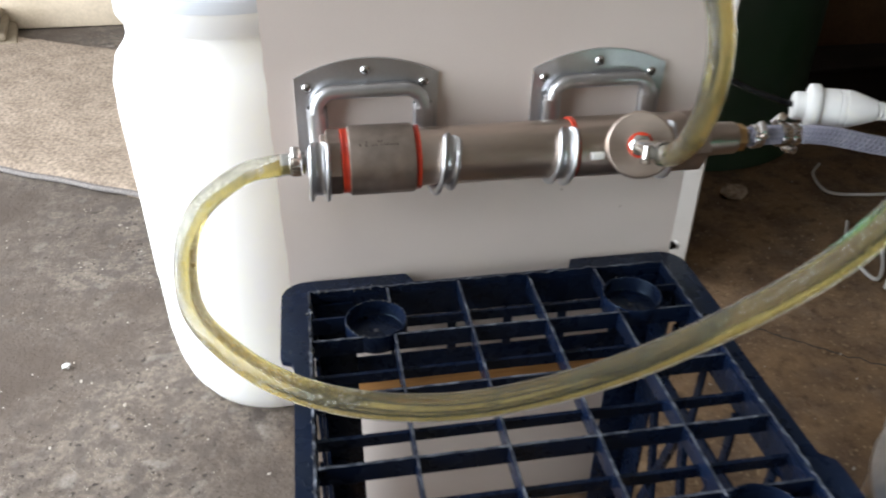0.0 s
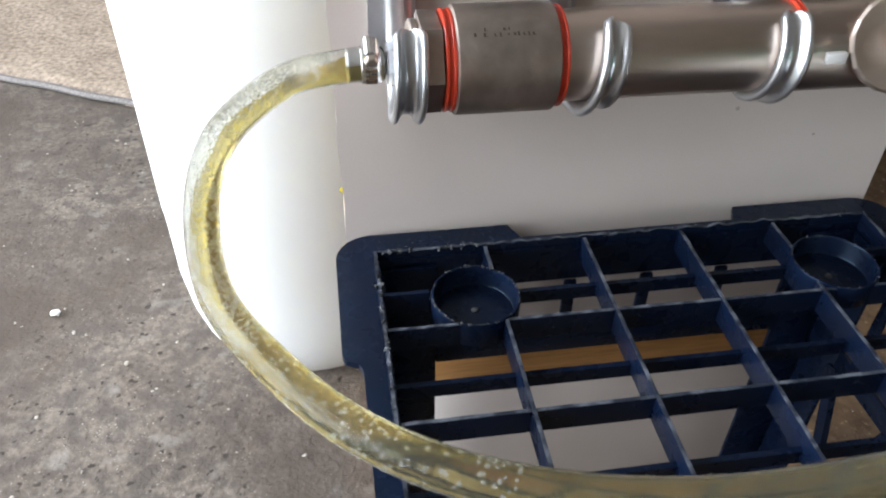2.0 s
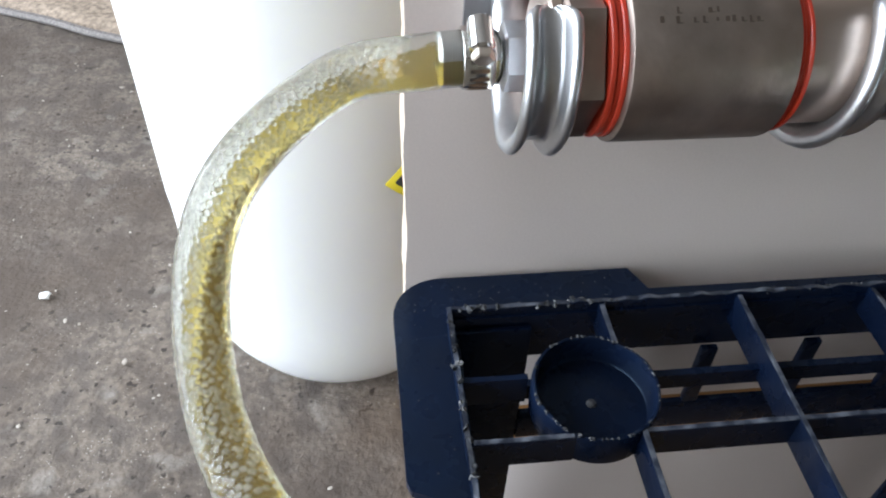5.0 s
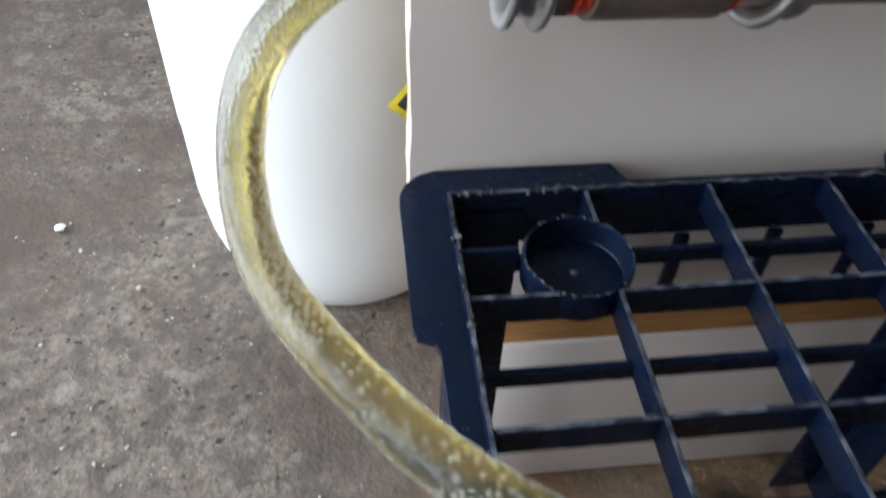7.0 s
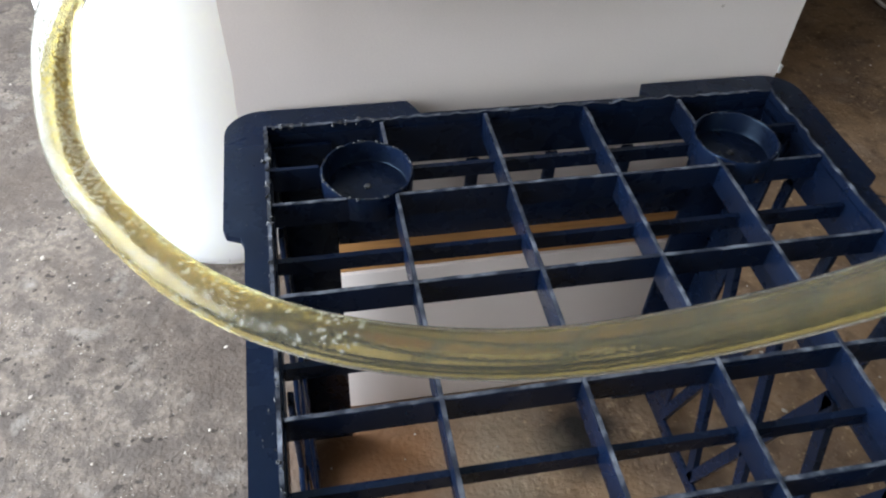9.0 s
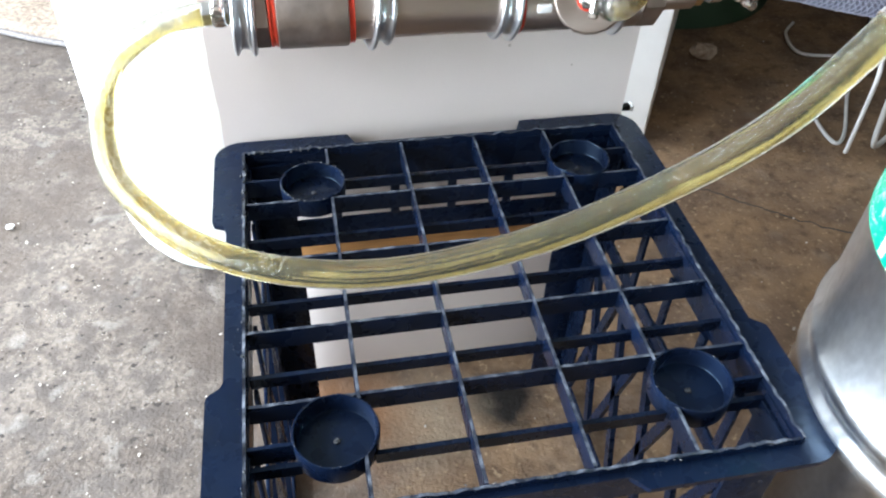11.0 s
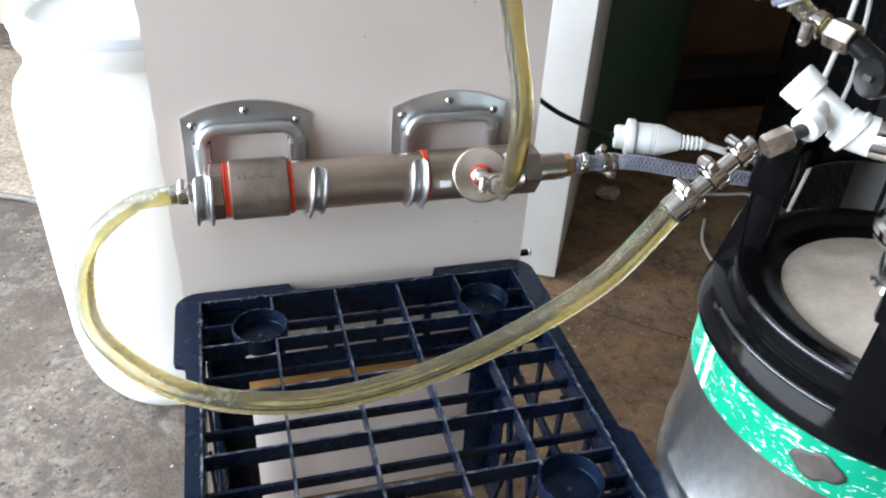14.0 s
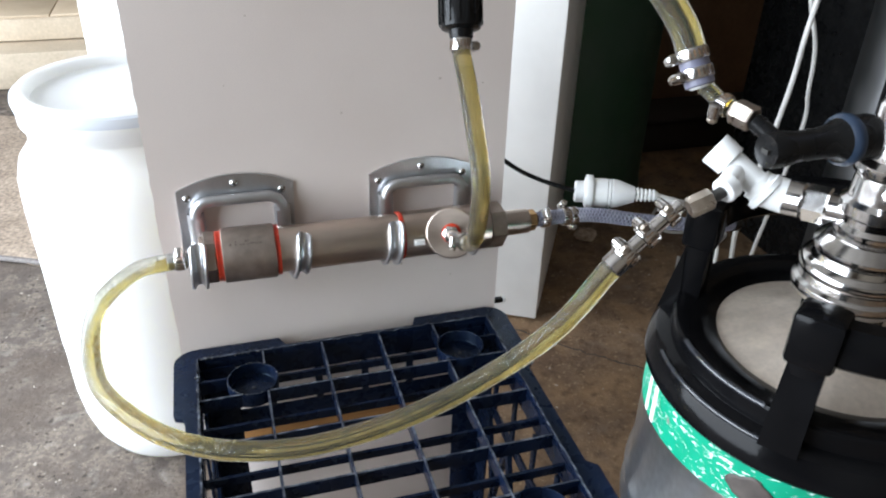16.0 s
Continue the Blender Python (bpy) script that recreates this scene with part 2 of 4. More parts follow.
M_FLOOR = concrete()
M_BAND = worn_green()
M_KEG = keg_steel()
M_DOME = simple("matt_dome_steel", (0.76, 0.69, 0.61), 0.55, 1.0, col2=(0.66, 0.58, 0.50), scale=18, rough2=0.7, grain=0.06, gscale=240)


# ---- mesh helpers ----
def thing(name, label, category, group="", kind=""):
    return tagged(new(name), label, category, group, kind)


def part(name, bm, material, parent=None, label="", smooth=40.0):
    """One mesh object from a bmesh, under a thing or a part."""
    me = bpy.data.meshes.new(name)
    bmesh.ops.recalc_face_normals(bm, faces=bm.faces[:])
    bm.to_mesh(me)
    bm.free()
    me.materials.append(material)
    if smooth:
        me.shade_smooth()
        me.set_sharp_from_angle(angle=radians(smooth))
    ob = new(name, me)
    ob.parent = parent
    return tagged(ob, label)


def box(bm, x0, x1, y0, y1, z0, z1, bevel=0.0, m=None):
    made = bmesh.ops.create_cube(bm, size=1.0)["verts"]
    bmesh.ops.scale(bm, vec=(x1 - x0, y1 - y0, z1 - z0), verts=made)
    bmesh.ops.translate(bm, vec=((x0 + x1) / 2, (y0 + y1) / 2, (z0 + z1) / 2), verts=made)
    if bevel:
        edges = list({e for v in made for e in v.link_edges})
        made = bmesh.ops.bevel(bm, geom=edges, offset=bevel, segments=2, profile=0.5, affect="EDGES")["verts"] + [v for v in made if v.is_valid]
        made = list(set(made))
    if m is not None:
        bmesh.ops.transform(bm, matrix=m, verts=made)
    return bm


def boxed(*a, **k):
    return box(bmesh.new(), *a, **k)


def along(a, b):
    """The pose with its z axis from a to b, at a."""
    a, b = Vector(a), Vector(b)
    return Matrix.Translation(a) @ (b - a).to_track_quat("Z", "Y").to_matrix().to_4x4()


def lathe(bm, profile, m=None, seg=40, wobble=0.0):
    """Turns (radius, height) pairs round the z axis of m; radius 0 closes."""
    m = m or Matrix()
    rings = []
    for r, h in profile:
        if r <= 0:
            rings.append([bm.verts.new(m @ Vector((0, 0, h)))])
        else:
            rings.append([bm.verts.new(m @ Vector((r * math.cos(2 * math.pi * k / seg), r * math.sin(2 * math.pi * k / seg), h))) for k in range(seg)])
    for a, b in zip(rings, rings[1:]):
        for k in range(seg):
            j = (k + 1) % seg
            if len(a) == 1 and len(b) > 1:
                bm.faces.new((a[0], b[k], b[j]))
            elif len(b) == 1 and len(a) > 1:
                bm.faces.new((a[k], a[j], b[0]))
            elif len(a) > 1:
                bm.faces.new((a[k], a[j], b[j], b[k]))
    return bm


def rod(a, b, r, seg=24, bevel=0.0, bm=None, r2=None):
    """A solid round bar from a to b with softened ends."""
    bm = bm or bmesh.new()
    n = (Vector(b) - Vector(a)).length
    r2 = r if r2 is None else r2
    e = bevel
    return lathe(bm, [(0, 0), (r - e, 0), (r, e), (r2, n - e), (r2 - e, n), (0, n)], along(a, b), seg)


def hexnut(a, b, r, bm=None):
    bm = bm or bmesh.new()
    n = (Vector(b) - Vector(a)).length
    return lathe(bm, [(0, 0), (r * 0.9, 0), (r, n * 0.08), (r, n * 0.92), (r * 0.9, n), (0, n)], along(a, b), 6)


def ring(a, b, r0, r1, seg=40, bm=None):
    """A pipe piece from a to b, r0 inside, r1 outside."""
    bm = bm or bmesh.new()
    n = (Vector(b) - Vector(a)).length
    e = min(0.0008, n * 0.2)
    return lathe(bm, [(r0, 0), (r1 - e, 0), (r1, e), (r1, n - e), (r1 - e, n), (r0, n), (r0, 0)], along(a, b), seg)


def spline(points, n=12):
    """A smooth line through the points."""
    p = [Vector(q) for q in points]
    p = [2 * p[0] - p[1], *p, 2 * p[-1] - p[-2]]
    out = []
    for i in range(1, len(p) - 2):
        a, b, c, d = p[i - 1:i + 3]
        for k in range(n):
            u = k / n
            out.append(0.5 * (2 * b + (c - a) * u + (2 * a - 5 * b + 4 * c - d) * u * u + (3 * b - a - 3 * c + d) * u ** 3))
    return [*out, p[-2]]


def sweep(line, section, bm=None, caps=True, up=(0, 0, 1), radius=None, level=False):
    """Carries a closed section, pairs across and up, along a line. radius(u) scales it; level keeps it upright."""
    bm = bm or bmesh.new()
    line = [Vector(q) for q in line]
    side, rings = None, []
    for i, q in enumerate(line):
        way = (line[min(i + 1, len(line) - 1)] - line[max(i - 1, 0)]).normalized()
        if side is None or level:
            side = way.cross(Vector(up))
            if side.length < 1e-3:
                side = way.cross(Vector((1, 0, 0)))
        side = (side - way * side.dot(way)).normalized()
        top = side.cross(way)
        s = radius(i / (len(line) - 1)) if radius else 1.0
        shape = section(i / (len(line) - 1)) if callable(section) else section
        rings.append([bm.verts.new(q + s * (u * side + v * top)) for u, v in shape])
    n = len(rings[0])
    for a, b in zip(rings, rings[1:]):
        for k in range(n):
            bm.faces.new((a[k], a[(k + 1) % n], b[(k + 1) % n], b[k]))
    if caps:
        bm.faces.new(rings[0][::-1])
        bm.faces.new(rings[-1])
    return bm


def circle(r, seg=20):
    return [(r * math.cos(2 * math.pi * k / seg), r * math.sin(2 * math.pi * k / seg)) for k in range(seg)]


def plate(outline, z0, z1, holes=(), m=None, bm=None, bevel=0.0):
    """A flat plate from an outline in x and y, with holes, between z0 and z1."""
    bm = bm or bmesh.new()
    edges = []
    for loop in (outline, *holes):
        vs = [bm.verts.new((x, y, z0)) for x, y in loop]
        edges += [bm.edges.new((vs[k], vs[(k + 1) % len(vs)])) for k in range(len(vs))]
    faces = [g for g in bmesh.ops.triangle_fill(bm, use_beauty=True, use_dissolve=False, edges=edges)["geom"] if isinstance(g, bmesh.types.BMFace)]
    moved = [g for g in bmesh.ops.extrude_face_region(bm, geom=faces)["geom"] if isinstance(g, bmesh.types.BMVert)]
    bmesh.ops.translate(bm, vec=(0, 0, z1 - z0), verts=moved)
    if m is not None:
        bmesh.ops.transform(bm, matrix=m, verts=bm.verts[:])
    return bm


def arc(cx, cy, r, a0, a1, n=8):
    return [(cx + r * math.cos(radians(a0 + (a1 - a0) * k / n)), cy + r * math.sin(radians(a0 + (a1 - a0) * k / n))) for k in range(n + 1)]


def structure(name, bm, material, label, category):
    return tagged(part(name, bm, material), label, category, kind="structure")


# ---- the place ----
def build_floor():
    """One uneven concrete sheet, finer near the crate."""
    bm = bmesh.new()
    xs = sorted({round(-2.2 + 0.2 * k, 3) for k in range(24)} | {round(-0.8 + 0.04 * k, 3) for k in range(46)})
    ys = sorted({round(-2.6 + 0.2 * k, 3) for k in range(29)} | {round(0.2 + 0.04 * k, 3) for k in range(36)})
    grid = [[bm.verts.new((x, y, 0.0035 * (noise.noise(Vector((x * 3, y * 3, 0))) - 0.6))) for y in ys] for x in xs]
    for i in range(len(xs) - 1):
        for j in range(len(ys) - 1):
            bm.faces.new((grid[i][j], grid[i + 1][j], grid[i + 1][j + 1], grid[i][j + 1]))
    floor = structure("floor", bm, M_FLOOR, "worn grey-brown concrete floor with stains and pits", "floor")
    # a fine wandering crack beside the crate
    line = [(0.56, 0.99), (0.638, 0.906), (0.716, 0.837), (0.80, 0.775), (0.93, 0.70), (1.10, 0.62)]
    pts = spline([(x, y, 0.0) for x, y in line], 14)
    bm = bmesh.new()
    prev = None
    for k, p in enumerate(pts):
        q = Vector((p.x + 0.006 * noise.noise(Vector((k * 0.5, 0, 1))), p.y + 0.006 * noise.noise(Vector((k * 0.5, 4, 1))), 0.0))
        q.z = 0.0035 * (noise.noise(Vector((q.x * 3, q.y * 3, 0))) - 0.6) + 0.0006
        w = 0.0010 + 0.0014 * abs(noise.noise(Vector((k * 0.9, 7, 2))))
        pair = [bm.verts.new(q + Vector((w * 0.6, w, 0))), bm.verts.new(q - Vector((w * 0.6, w, 0)))]
        if prev:
            bm.faces.new((*prev, *pair[::-1]))
        prev = pair
    part("crack", bm, M_SLOT, floor, "fine dark crack in the concrete")
    return floor


build_floor()
# outside yard that the open door looks on
structure("ground", boxed(-60, -2.12, -60, 60, -0.06, -0.012), M_FLOOR, "concrete yard outside the open door", "ground")
structure("wall_north", boxed(-2.1, 2.3, 2.95, 3.07, 0, 2.5), M_WALL, "plain beige plastered garage wall", "wall")
structure("wall_south", boxed(-2.1, 2.3, -2.62, -2.5, 0, 2.5), M_WALL, "plain beige plastered garage wall", "wall")
structure("wall_east", boxed(2.18, 2.3, -2.5, 2.95, 0, 2.5), M_DARKWALL, "dark stained plastered garage wall", "wall")
bm = boxed(-2.1, -2.0, -2.5, -0.92, 0, 2.5)
box(bm, -2.1, -2.0, 2.12, 2.95, 0, 2.5)
box(bm, -2.1, -2.0, -0.92, 2.12, 2.1, 2.5)
structure("wall_west", bm, M_WALL, "garage wall with a wide open door", "wall")
structure("ceiling", boxed(-2.1, 2.3, -2.62, 3.07, 2.5, 2.6), M_CEIL, "plain painted ceiling", "ceiling")
# stone step along the north wall
bm = boxed(-2.0, 0.55, 2.58, 2.95, 0, 0.115, 0.006)
structure("step", bm, M_STEP, "light stone step along the wall", "step")
step_upper = structure("step_upper", boxed(-2.0, 0.55, 2.706, 2.95, 0.119, 0.194, 0.004), M_STEP, "tan stone upper step against the wall, tiled", "step")
M_TILE = simple("tan_tile", (0.62, 0.50, 0.36), 0.45, col2=(0.55, 0.43, 0.30), scale=9, grain=0.05, gscale=160, bump=0.1)
for k in range(8):
    part("tile", boxed(-2.0 + 0.32 * k, -2.0 + 0.32 * k + 0.316, 2.699, 2.95, 0.1942, 0.202, 0.002), M_TILE, step_upper)


def build_rug():
    rug = thing("rug", "grey-beige loop-pile rug lying on the concrete", "rug")
    bm = bmesh.new()
    n, k = 60, 56
    m = pose(-1.234, 1.911, 0, 0, 0, -27.6)
    rows = []
    for i in range(n + 1):
        rows.append([])
        for j in range(k + 1):
            x, y = 1.05 * i / n, 0.70 * j / k
            edge = min(i, n - i, j, k - j)
            z = 0.012 * min(1, edge / 1.5) + 0.004 + (0.004 * (noise.noise(Vector((x * 60, y * 60, 0)))) if edge else 0)
            x += 0.006 * noise.noise(Vector((y * 9, 0, 3)))
            y += 0.006 * noise.noise(Vector((x * 9, 5, 3)))
            rows[-1].append(bm.verts.new(m @ Vector((x, y, z if edge else 0.0015))))
    for i in range(n):
        for j in range(k):
            bm.faces.new((rows[i][j], rows[i + 1][j], rows[i + 1][j + 1], rows[i][j + 1]))
    part("loop_surface", bm, M_RUG, rug)
    bm = bmesh.new()
    line = [m @ Vector((1.05 * i / 40, 0.002 * math.sin(i), 0.007)) for i in range(41)]
    sweep(line, circle(0.006, 6), bm)
    part("hem", bm, simple("rug_hem", (0.20, 0.18, 0.17), 0.9, grain=0.3, gscale=300), rug, "darker grey bound hem")


build_rug()


def build_crumbs():
    """Small chips and crumbs scattered on the floor, as many stones of one object."""
    rng = random.Random(4)
    bm = bmesh.new()
    for _ in range(420):
        x, y = rng.uniform(-0.75, 0.0), rng.uniform(0.25, 1.4)
        if rng.random() < 0.35:
            x, y = rng.uniform(0.02, 1.0), rng.uniform(0.25, 1.3)
        s = rng.uniform(0.0007, 0.0018) * (2.0 if rng.random() < 0.04 else 1)
        vs = bmesh.ops.create_icosphere(bm, subdivisions=1, radius=s)["verts"]
        for v in vs:
            v.co *= rng.uniform(0.7, 1.2)
        bmesh.ops.scale(bm, vec=(rng.uniform(0.8, 1.7), 1, 0.6), verts=vs)
        bmesh.ops.rotate(bm, matrix=Matrix.Rotation(rng.uniform(0, 6.3), 3, "Z"), verts=vs)
        bmesh.ops.translate(bm, vec=(x, y, 0.0002 + s * 0.3), verts=vs)
    tagged(part("floor_crumbs", bm, M_DIRT), "pale crumbs and grit scattered over the concrete", "debris", kind="stuff")


build_crumbs()


def build_scrap(name, x, y, z, size, seed, material, label):
    rng = random.Random(seed)
    bm = bmesh.new()
    bmesh.ops.create_icosphere(bm, subdivisions=2, radius=size)
    for v in bm.verts:
        v.co *= 0.75 + 0.5 * rng.random()
        v.co.z = max(v.co.z * 0.6, -size * 0.4)
        v.co += Vector((x, y, z + size * 0.4))
    tagged(part(name, bm, material, smooth=20), label, "paper")


slab = thing("folded_tarp", "folded beige tarpaulin lying by the step", "tarpaulin")
bm = bmesh.new()
for k, (w, d) in enumerate(((0.62, 0.26), (0.58, 0.23), (0.55, 0.21))):
    box(bm, -w / 2, w / 2, -d / 2, d / 2, 0.001 + 0.024 * k, 0.024 + 0.024 * k, 0.009, m=pose(-1.12, 2.43, 0, 0, 0, 16 - 3 * k))
part("fold", bm, simple("beige_canvas", (0.36, 0.30, 0.22), 0.9, col2=(0.28, 0.23, 0.17), scale=14, grain=0.15, gscale=300, bump=0.6, bscale=40), slab)
build_scrap("paper_scrap", 0.840, 1.260, 0.0, 0.023, 3, M_PAPER, "crumpled brownish paper scrap on the floor")
build_scrap("paper_scrap", -0.3293, 0.9353, 0.0, 0.0055, 8, M_LABEL, "tiny white torn paper flake on the concrete")


# ---- white drum ----
def build_drum():
    drum = thing("plastic_drum", "white polyethylene drum with a lid, standing on concrete", "drum")
    c = Matrix.Translation((-0.026, 0.904, 0))
    prof = [(0, 0.004), (0.088, 0.004), (0.103, 0.008), (0.114, 0.018), (0.127, 0.042), (0.134, 0.07), (0.1385, 0.11), (0.1390, 0.185), (0.1400, 0.190), (0.1400, 0.30),
            (0.1410, 0.40), (0.1395, 0.435), (0.133, 0.458), (0.122, 0.472), (0.117, 0.482), (0.116, 0.515), (0, 0.515)]
    part("body", lathe(bmesh.new(), prof, c, 96), M_DRUM, drum, smooth=60)
    lid = [(0, 0.530), (0.098, 0.530), (0.105, 0.532), (0.108, 0.542), (0.113, 0.546), (0.119, 0.545), (0.1225, 0.540), (0.1235, 0.530), (0.1235, 0.508), (0.120, 0.502), (0.1165, 0.504), (0.1165, 0.52), (0, 0.52)]
    lid_ob = part("lid", lathe(bmesh.new(), lid, c, 96), M_DRUM, drum, smooth=50)
    bm = lathe(bmesh.new(), [(0.1225, 0.526), (0.1255, 0.527), (0.1266, 0.533), (0.1258, 0.539), (0.1215, 0.541)], c, 96)
    part("closing_ring", bm, simple("ring_white", (0.62, 0.66, 0.72), 0.4), lid_ob, "pale bluish closing ring")
    # hazard label on the side next to the board
    a0, a1 = radians(-69), radians(-53)
    for nm, mt, grow, rr in (("label_border", M_YELLOW, 0.0, 0.1402), ("label_field", M_SLOT, 0.007, 0.1407)):
        bm = bmesh.new()
        rows = []
        for i in range(9):
            u = i / 8
            half = (0.032 - grow) * (1 - abs(2 * u - 1)) + 0.0006
            a = (a0 + a1) / 2 + (2 * u - 1) * (0.032 - grow) / 0.140
            rows.append([bm.verts.new((-0.026 + rr * math.cos(a), 0.904 + rr * math.sin(a), 0.262 + s * half)) for s in (-1, 1)])
        for p, q in zip(rows, rows[1:]):
            bm.faces.new((p[0], q[0], q[1], p[1]))
        ob = part(nm, bm, mt, drum, "yellow and black warning diamond" if mt is M_YELLOW else "")
        ob.modifiers.new("thick", "SOLIDIFY").thickness = 0.0006


build_drum()


# ---- white appliance behind ----
def build_appliance():
    ob = thing("white_cabinet", "tall white enamelled appliance cabinet behind the board", "cabinet")
    m = pose(0.612, 0.992, 0, 0, 0, 150)  # its front turns towards the open door
    part("body", box(bmesh.new(), 0.0, 0.86, -0.55, -0.010, 0.012, 1.45, 0.005, m=m), M_APPL, ob)
    part("door", box(bmesh.new(), 0.001, 0.859, -0.0085, 0.0, 0.004, 1.44, 0.003, m=m), M_APPL, ob)
    for x in (0.03, 0.80):
        part("foot", box(bmesh.new(), x, x + 0.03, -0.06, -0.03, 0.0, 0.0125, m=m), M_SLOT, ob)
    part("grip", box(bmesh.new(), 0.79, 0.80, 0.0005, 0.010, 0.56, 0.76, 0.003, m=m), M_WHITE, ob, "slim vertical door grip")


build_appliance()


# ---- board ----
PY = 0.610  # the board's face


def build_board():
    board = thing("mounting_board", "white laminated chipboard panel standing on the floor, edges chipped", "board")
    rng = random.Random(2)
    bm = bmesh.new()
    # the long left edge is slightly ragged
    left = [(0.0147 + rng.uniform(-0.0007, 0.0007), 0.228 + (0.755 - 0.228) * k / 60) for k in range(61)]
    out = [(0.3705, 0.228), (0.3705, 0.755)] + left[::-1]
    plate(out, 0, -0.0011, m=pose(0, PY, 0, 90), bm=bm)
    part("panel", bm, M_PANEL, board)
    out = [(0.3698, 0.2285), (0.3698, 0.7545)] + [(x + 0.0004, z) for x, z in left[::-1]]
    part("core", plate(out, -0.0013, -0.0285, m=pose(0, PY, 0, 90)), M_CHIP, board, "bare chipboard edge")
    part("batten", boxed(0.052, 0.362, PY + 0.0015, PY + 0.024, 0.1820, 0.2275, 0.001), M_WOOD, board, "bare orange-brown wood batten")
    part("lower_panel", boxed(0.052, 0.362, PY - 0.001, PY + 0.016, 0.001, 0.1815, 0.001), M_PANEL, board, "lower white laminated panel")
    # specks and little scars on the face
    bm = bmesh.new()
    for _ in range(11):
        x, z = rng.uniform(0.03, 0.355), rng.uniform(0.35, 0.72)
        s = rng.uniform(0.0006, 0.0016)
        lathe(bm, [(0, 0.0002), (s, 0.0001), (s * 0.8, -0.0002), (0, -0.0003)], pose(x, PY, z, 90), 7)
    tagged(part("scars", bm, simple("scar_brown", (0.52, 0.44, 0.38), 0.7), board, "small brown scars"), kind="stuff")
    pin = thing("door_stop", "short black rubber stop beside the white panel", "stop")
    part("stem", boxed(0.372, 0.394, 0.640, 0.647, 0.316, 0.3215, 0.0008), M_BLACK, pin)
    part("tip", boxed(0.3945, 0.3975, 0.639, 0.648, 0.3155, 0.322, 0.0008), M_WHITE, pin)


build_board()

# ---- double hooks that carry the pipe ----
AY, AZ, PR = 0.5671, 0.4730, 0.0225  # pipe axis and radius


def build_hook(x0, x1, tips, zt):
    hook = thing("double_hook", "galvanised double hook screwed to the board, carrying the pipe", "hook", "pipe hooks")
    mid = (x0 + x1) / 2
    # back plate, arched on top and open below the bar
    top = [(x0 + (x1 - x0) * k / 16, zt + 0.014 * (1 - (2 * k / 16 - 1) ** 2)) for k in range(17)]
    inner = [(x1 - 0.019, 0.462), (x1 - 0.019, zt - 0.021)] + arc(x1 - 0.029, zt - 0.021, 0.010, 0, 90, 5)[1:] + arc(x0 + 0.031, zt - 0.021, 0.010, 90, 180, 5) + [(x0 + 0.021, 0.462)]
    out = [(x0 - 0.001, 0.462)] + top + [(x1 - 0.002, 0.462)] + inner
    part("back_plate", plate(out, 0.0004, 0.0024, m=pose(0, PY, 0, 90)), M_ZINC, hook)
    # pressed bar with rounded shoulders
    lx, rx, zb = x0 + 0.0155, x1 - 0.0135, zt - 0.0095
    y = PY - 0.0085
    line = [(lx, y, 0.500), (lx, y, zb - 0.016)] + [(px, y, pz) for px, pz in arc(lx + 0.014, zb - 0.014, 0.014, 180, 90, 6)]
    line += [(px, y, pz) for px, pz in arc(rx - 0.014, zb - 0.014, 0.014, 90, 0, 6)] + [(rx, y, zb - 0.016), (rx, y, 0.500)]
    part("bar", sweep(line, circle(0.0057, 14), up=(0, 1, 0)), M_ZINC, hook)
    bead = [(-0.0074, 0.0018), (-0.0070, 0.0030), (-0.0060, 0.0038), (-0.0050, 0.0037), (-0.0041, 0.0028), (-0.0032, 0.0010), (-0.0018, 0.0), (0.0018, 0.0)]
    bead += [(0.0032, 0.0010), (0.0041, 0.0028), (0.0050, 0.0037), (0.0060, 0.0038), (0.0070, 0.0030), (0.0074, 0.0018), (0.0066, -0.0004), (0.0035, -0.0016), (-0.0035, -0.0016), (-0.0066, -0.0004)]
    gutter = [(1.08 * u, 1.25 * v) for u, v in bead]
    for (tx, bx), leg in zip(tips, (lx, rx)):
        r = PR + 0.0016
        line = [Vector((leg, y, 0.503)), Vector((leg, y, 0.490))]
        for k in range(71):
            a = radians(2 - 246 * k / 70)
            u = k / 70
            x = leg + (bx - leg) * min(1, u * 2.4) if u < 0.42 else bx + (tx - bx) * (u - 0.42) / 0.58
            line.append(Vector((x, AY + (r + (y - AY - r) * max(0, 1 - 3 * u)) * math.cos(a), AZ + r * math.sin(a))))
        part("hook", sweep(line, gutter, up=(0, 1, 0), radius=lambda u: 1.0 if u < 0.95 else max(0.25, math.sqrt(max(0.0, 1 - ((u - 0.95) / 0.0515) ** 2)))), M_ZINC, hook, smooth=60)
    for sx, sz in ((x0 + 0.0095, zt - 0.0075), (mid - 0.001, zt + 0.0045), (x1 - 0.0115, zt - 0.007)):
        m = pose(sx, PY - 0.0025, sz, 90, 0, 0)
        screw = part("screw", lathe(bmesh.new(), [(0, 0.0027), (0.0018, 0.0025), (0.0036, 0.0014), (0.0041, 0.0), (0, 0)], m, 18), M_CHROME, hook, "cross-head screw")
        bm = box(bmesh.new(), -0.0021, 0.0021, -0.0005, 0.0005, 0.0022, 0.0029, m=m @ pose(0, 0, 0, 0, 0, 30))
        box(bm, -0.0005, 0.0005, -0.0021, 0.0021, 0.0022, 0.00285, m=m @ pose(0, 0, 0, 0, 0, 30))
        part("cross_slot", bm, M_SLOT, screw)


build_hook(0.0358, 0.1471, ((0.0512, 0.0485), (0.1482, 0.1410)), 0.5250)
build_hook(0.2236, 0.3342, ((0.2385, 0.2330), (0.316, 0.314)), 0.5235)


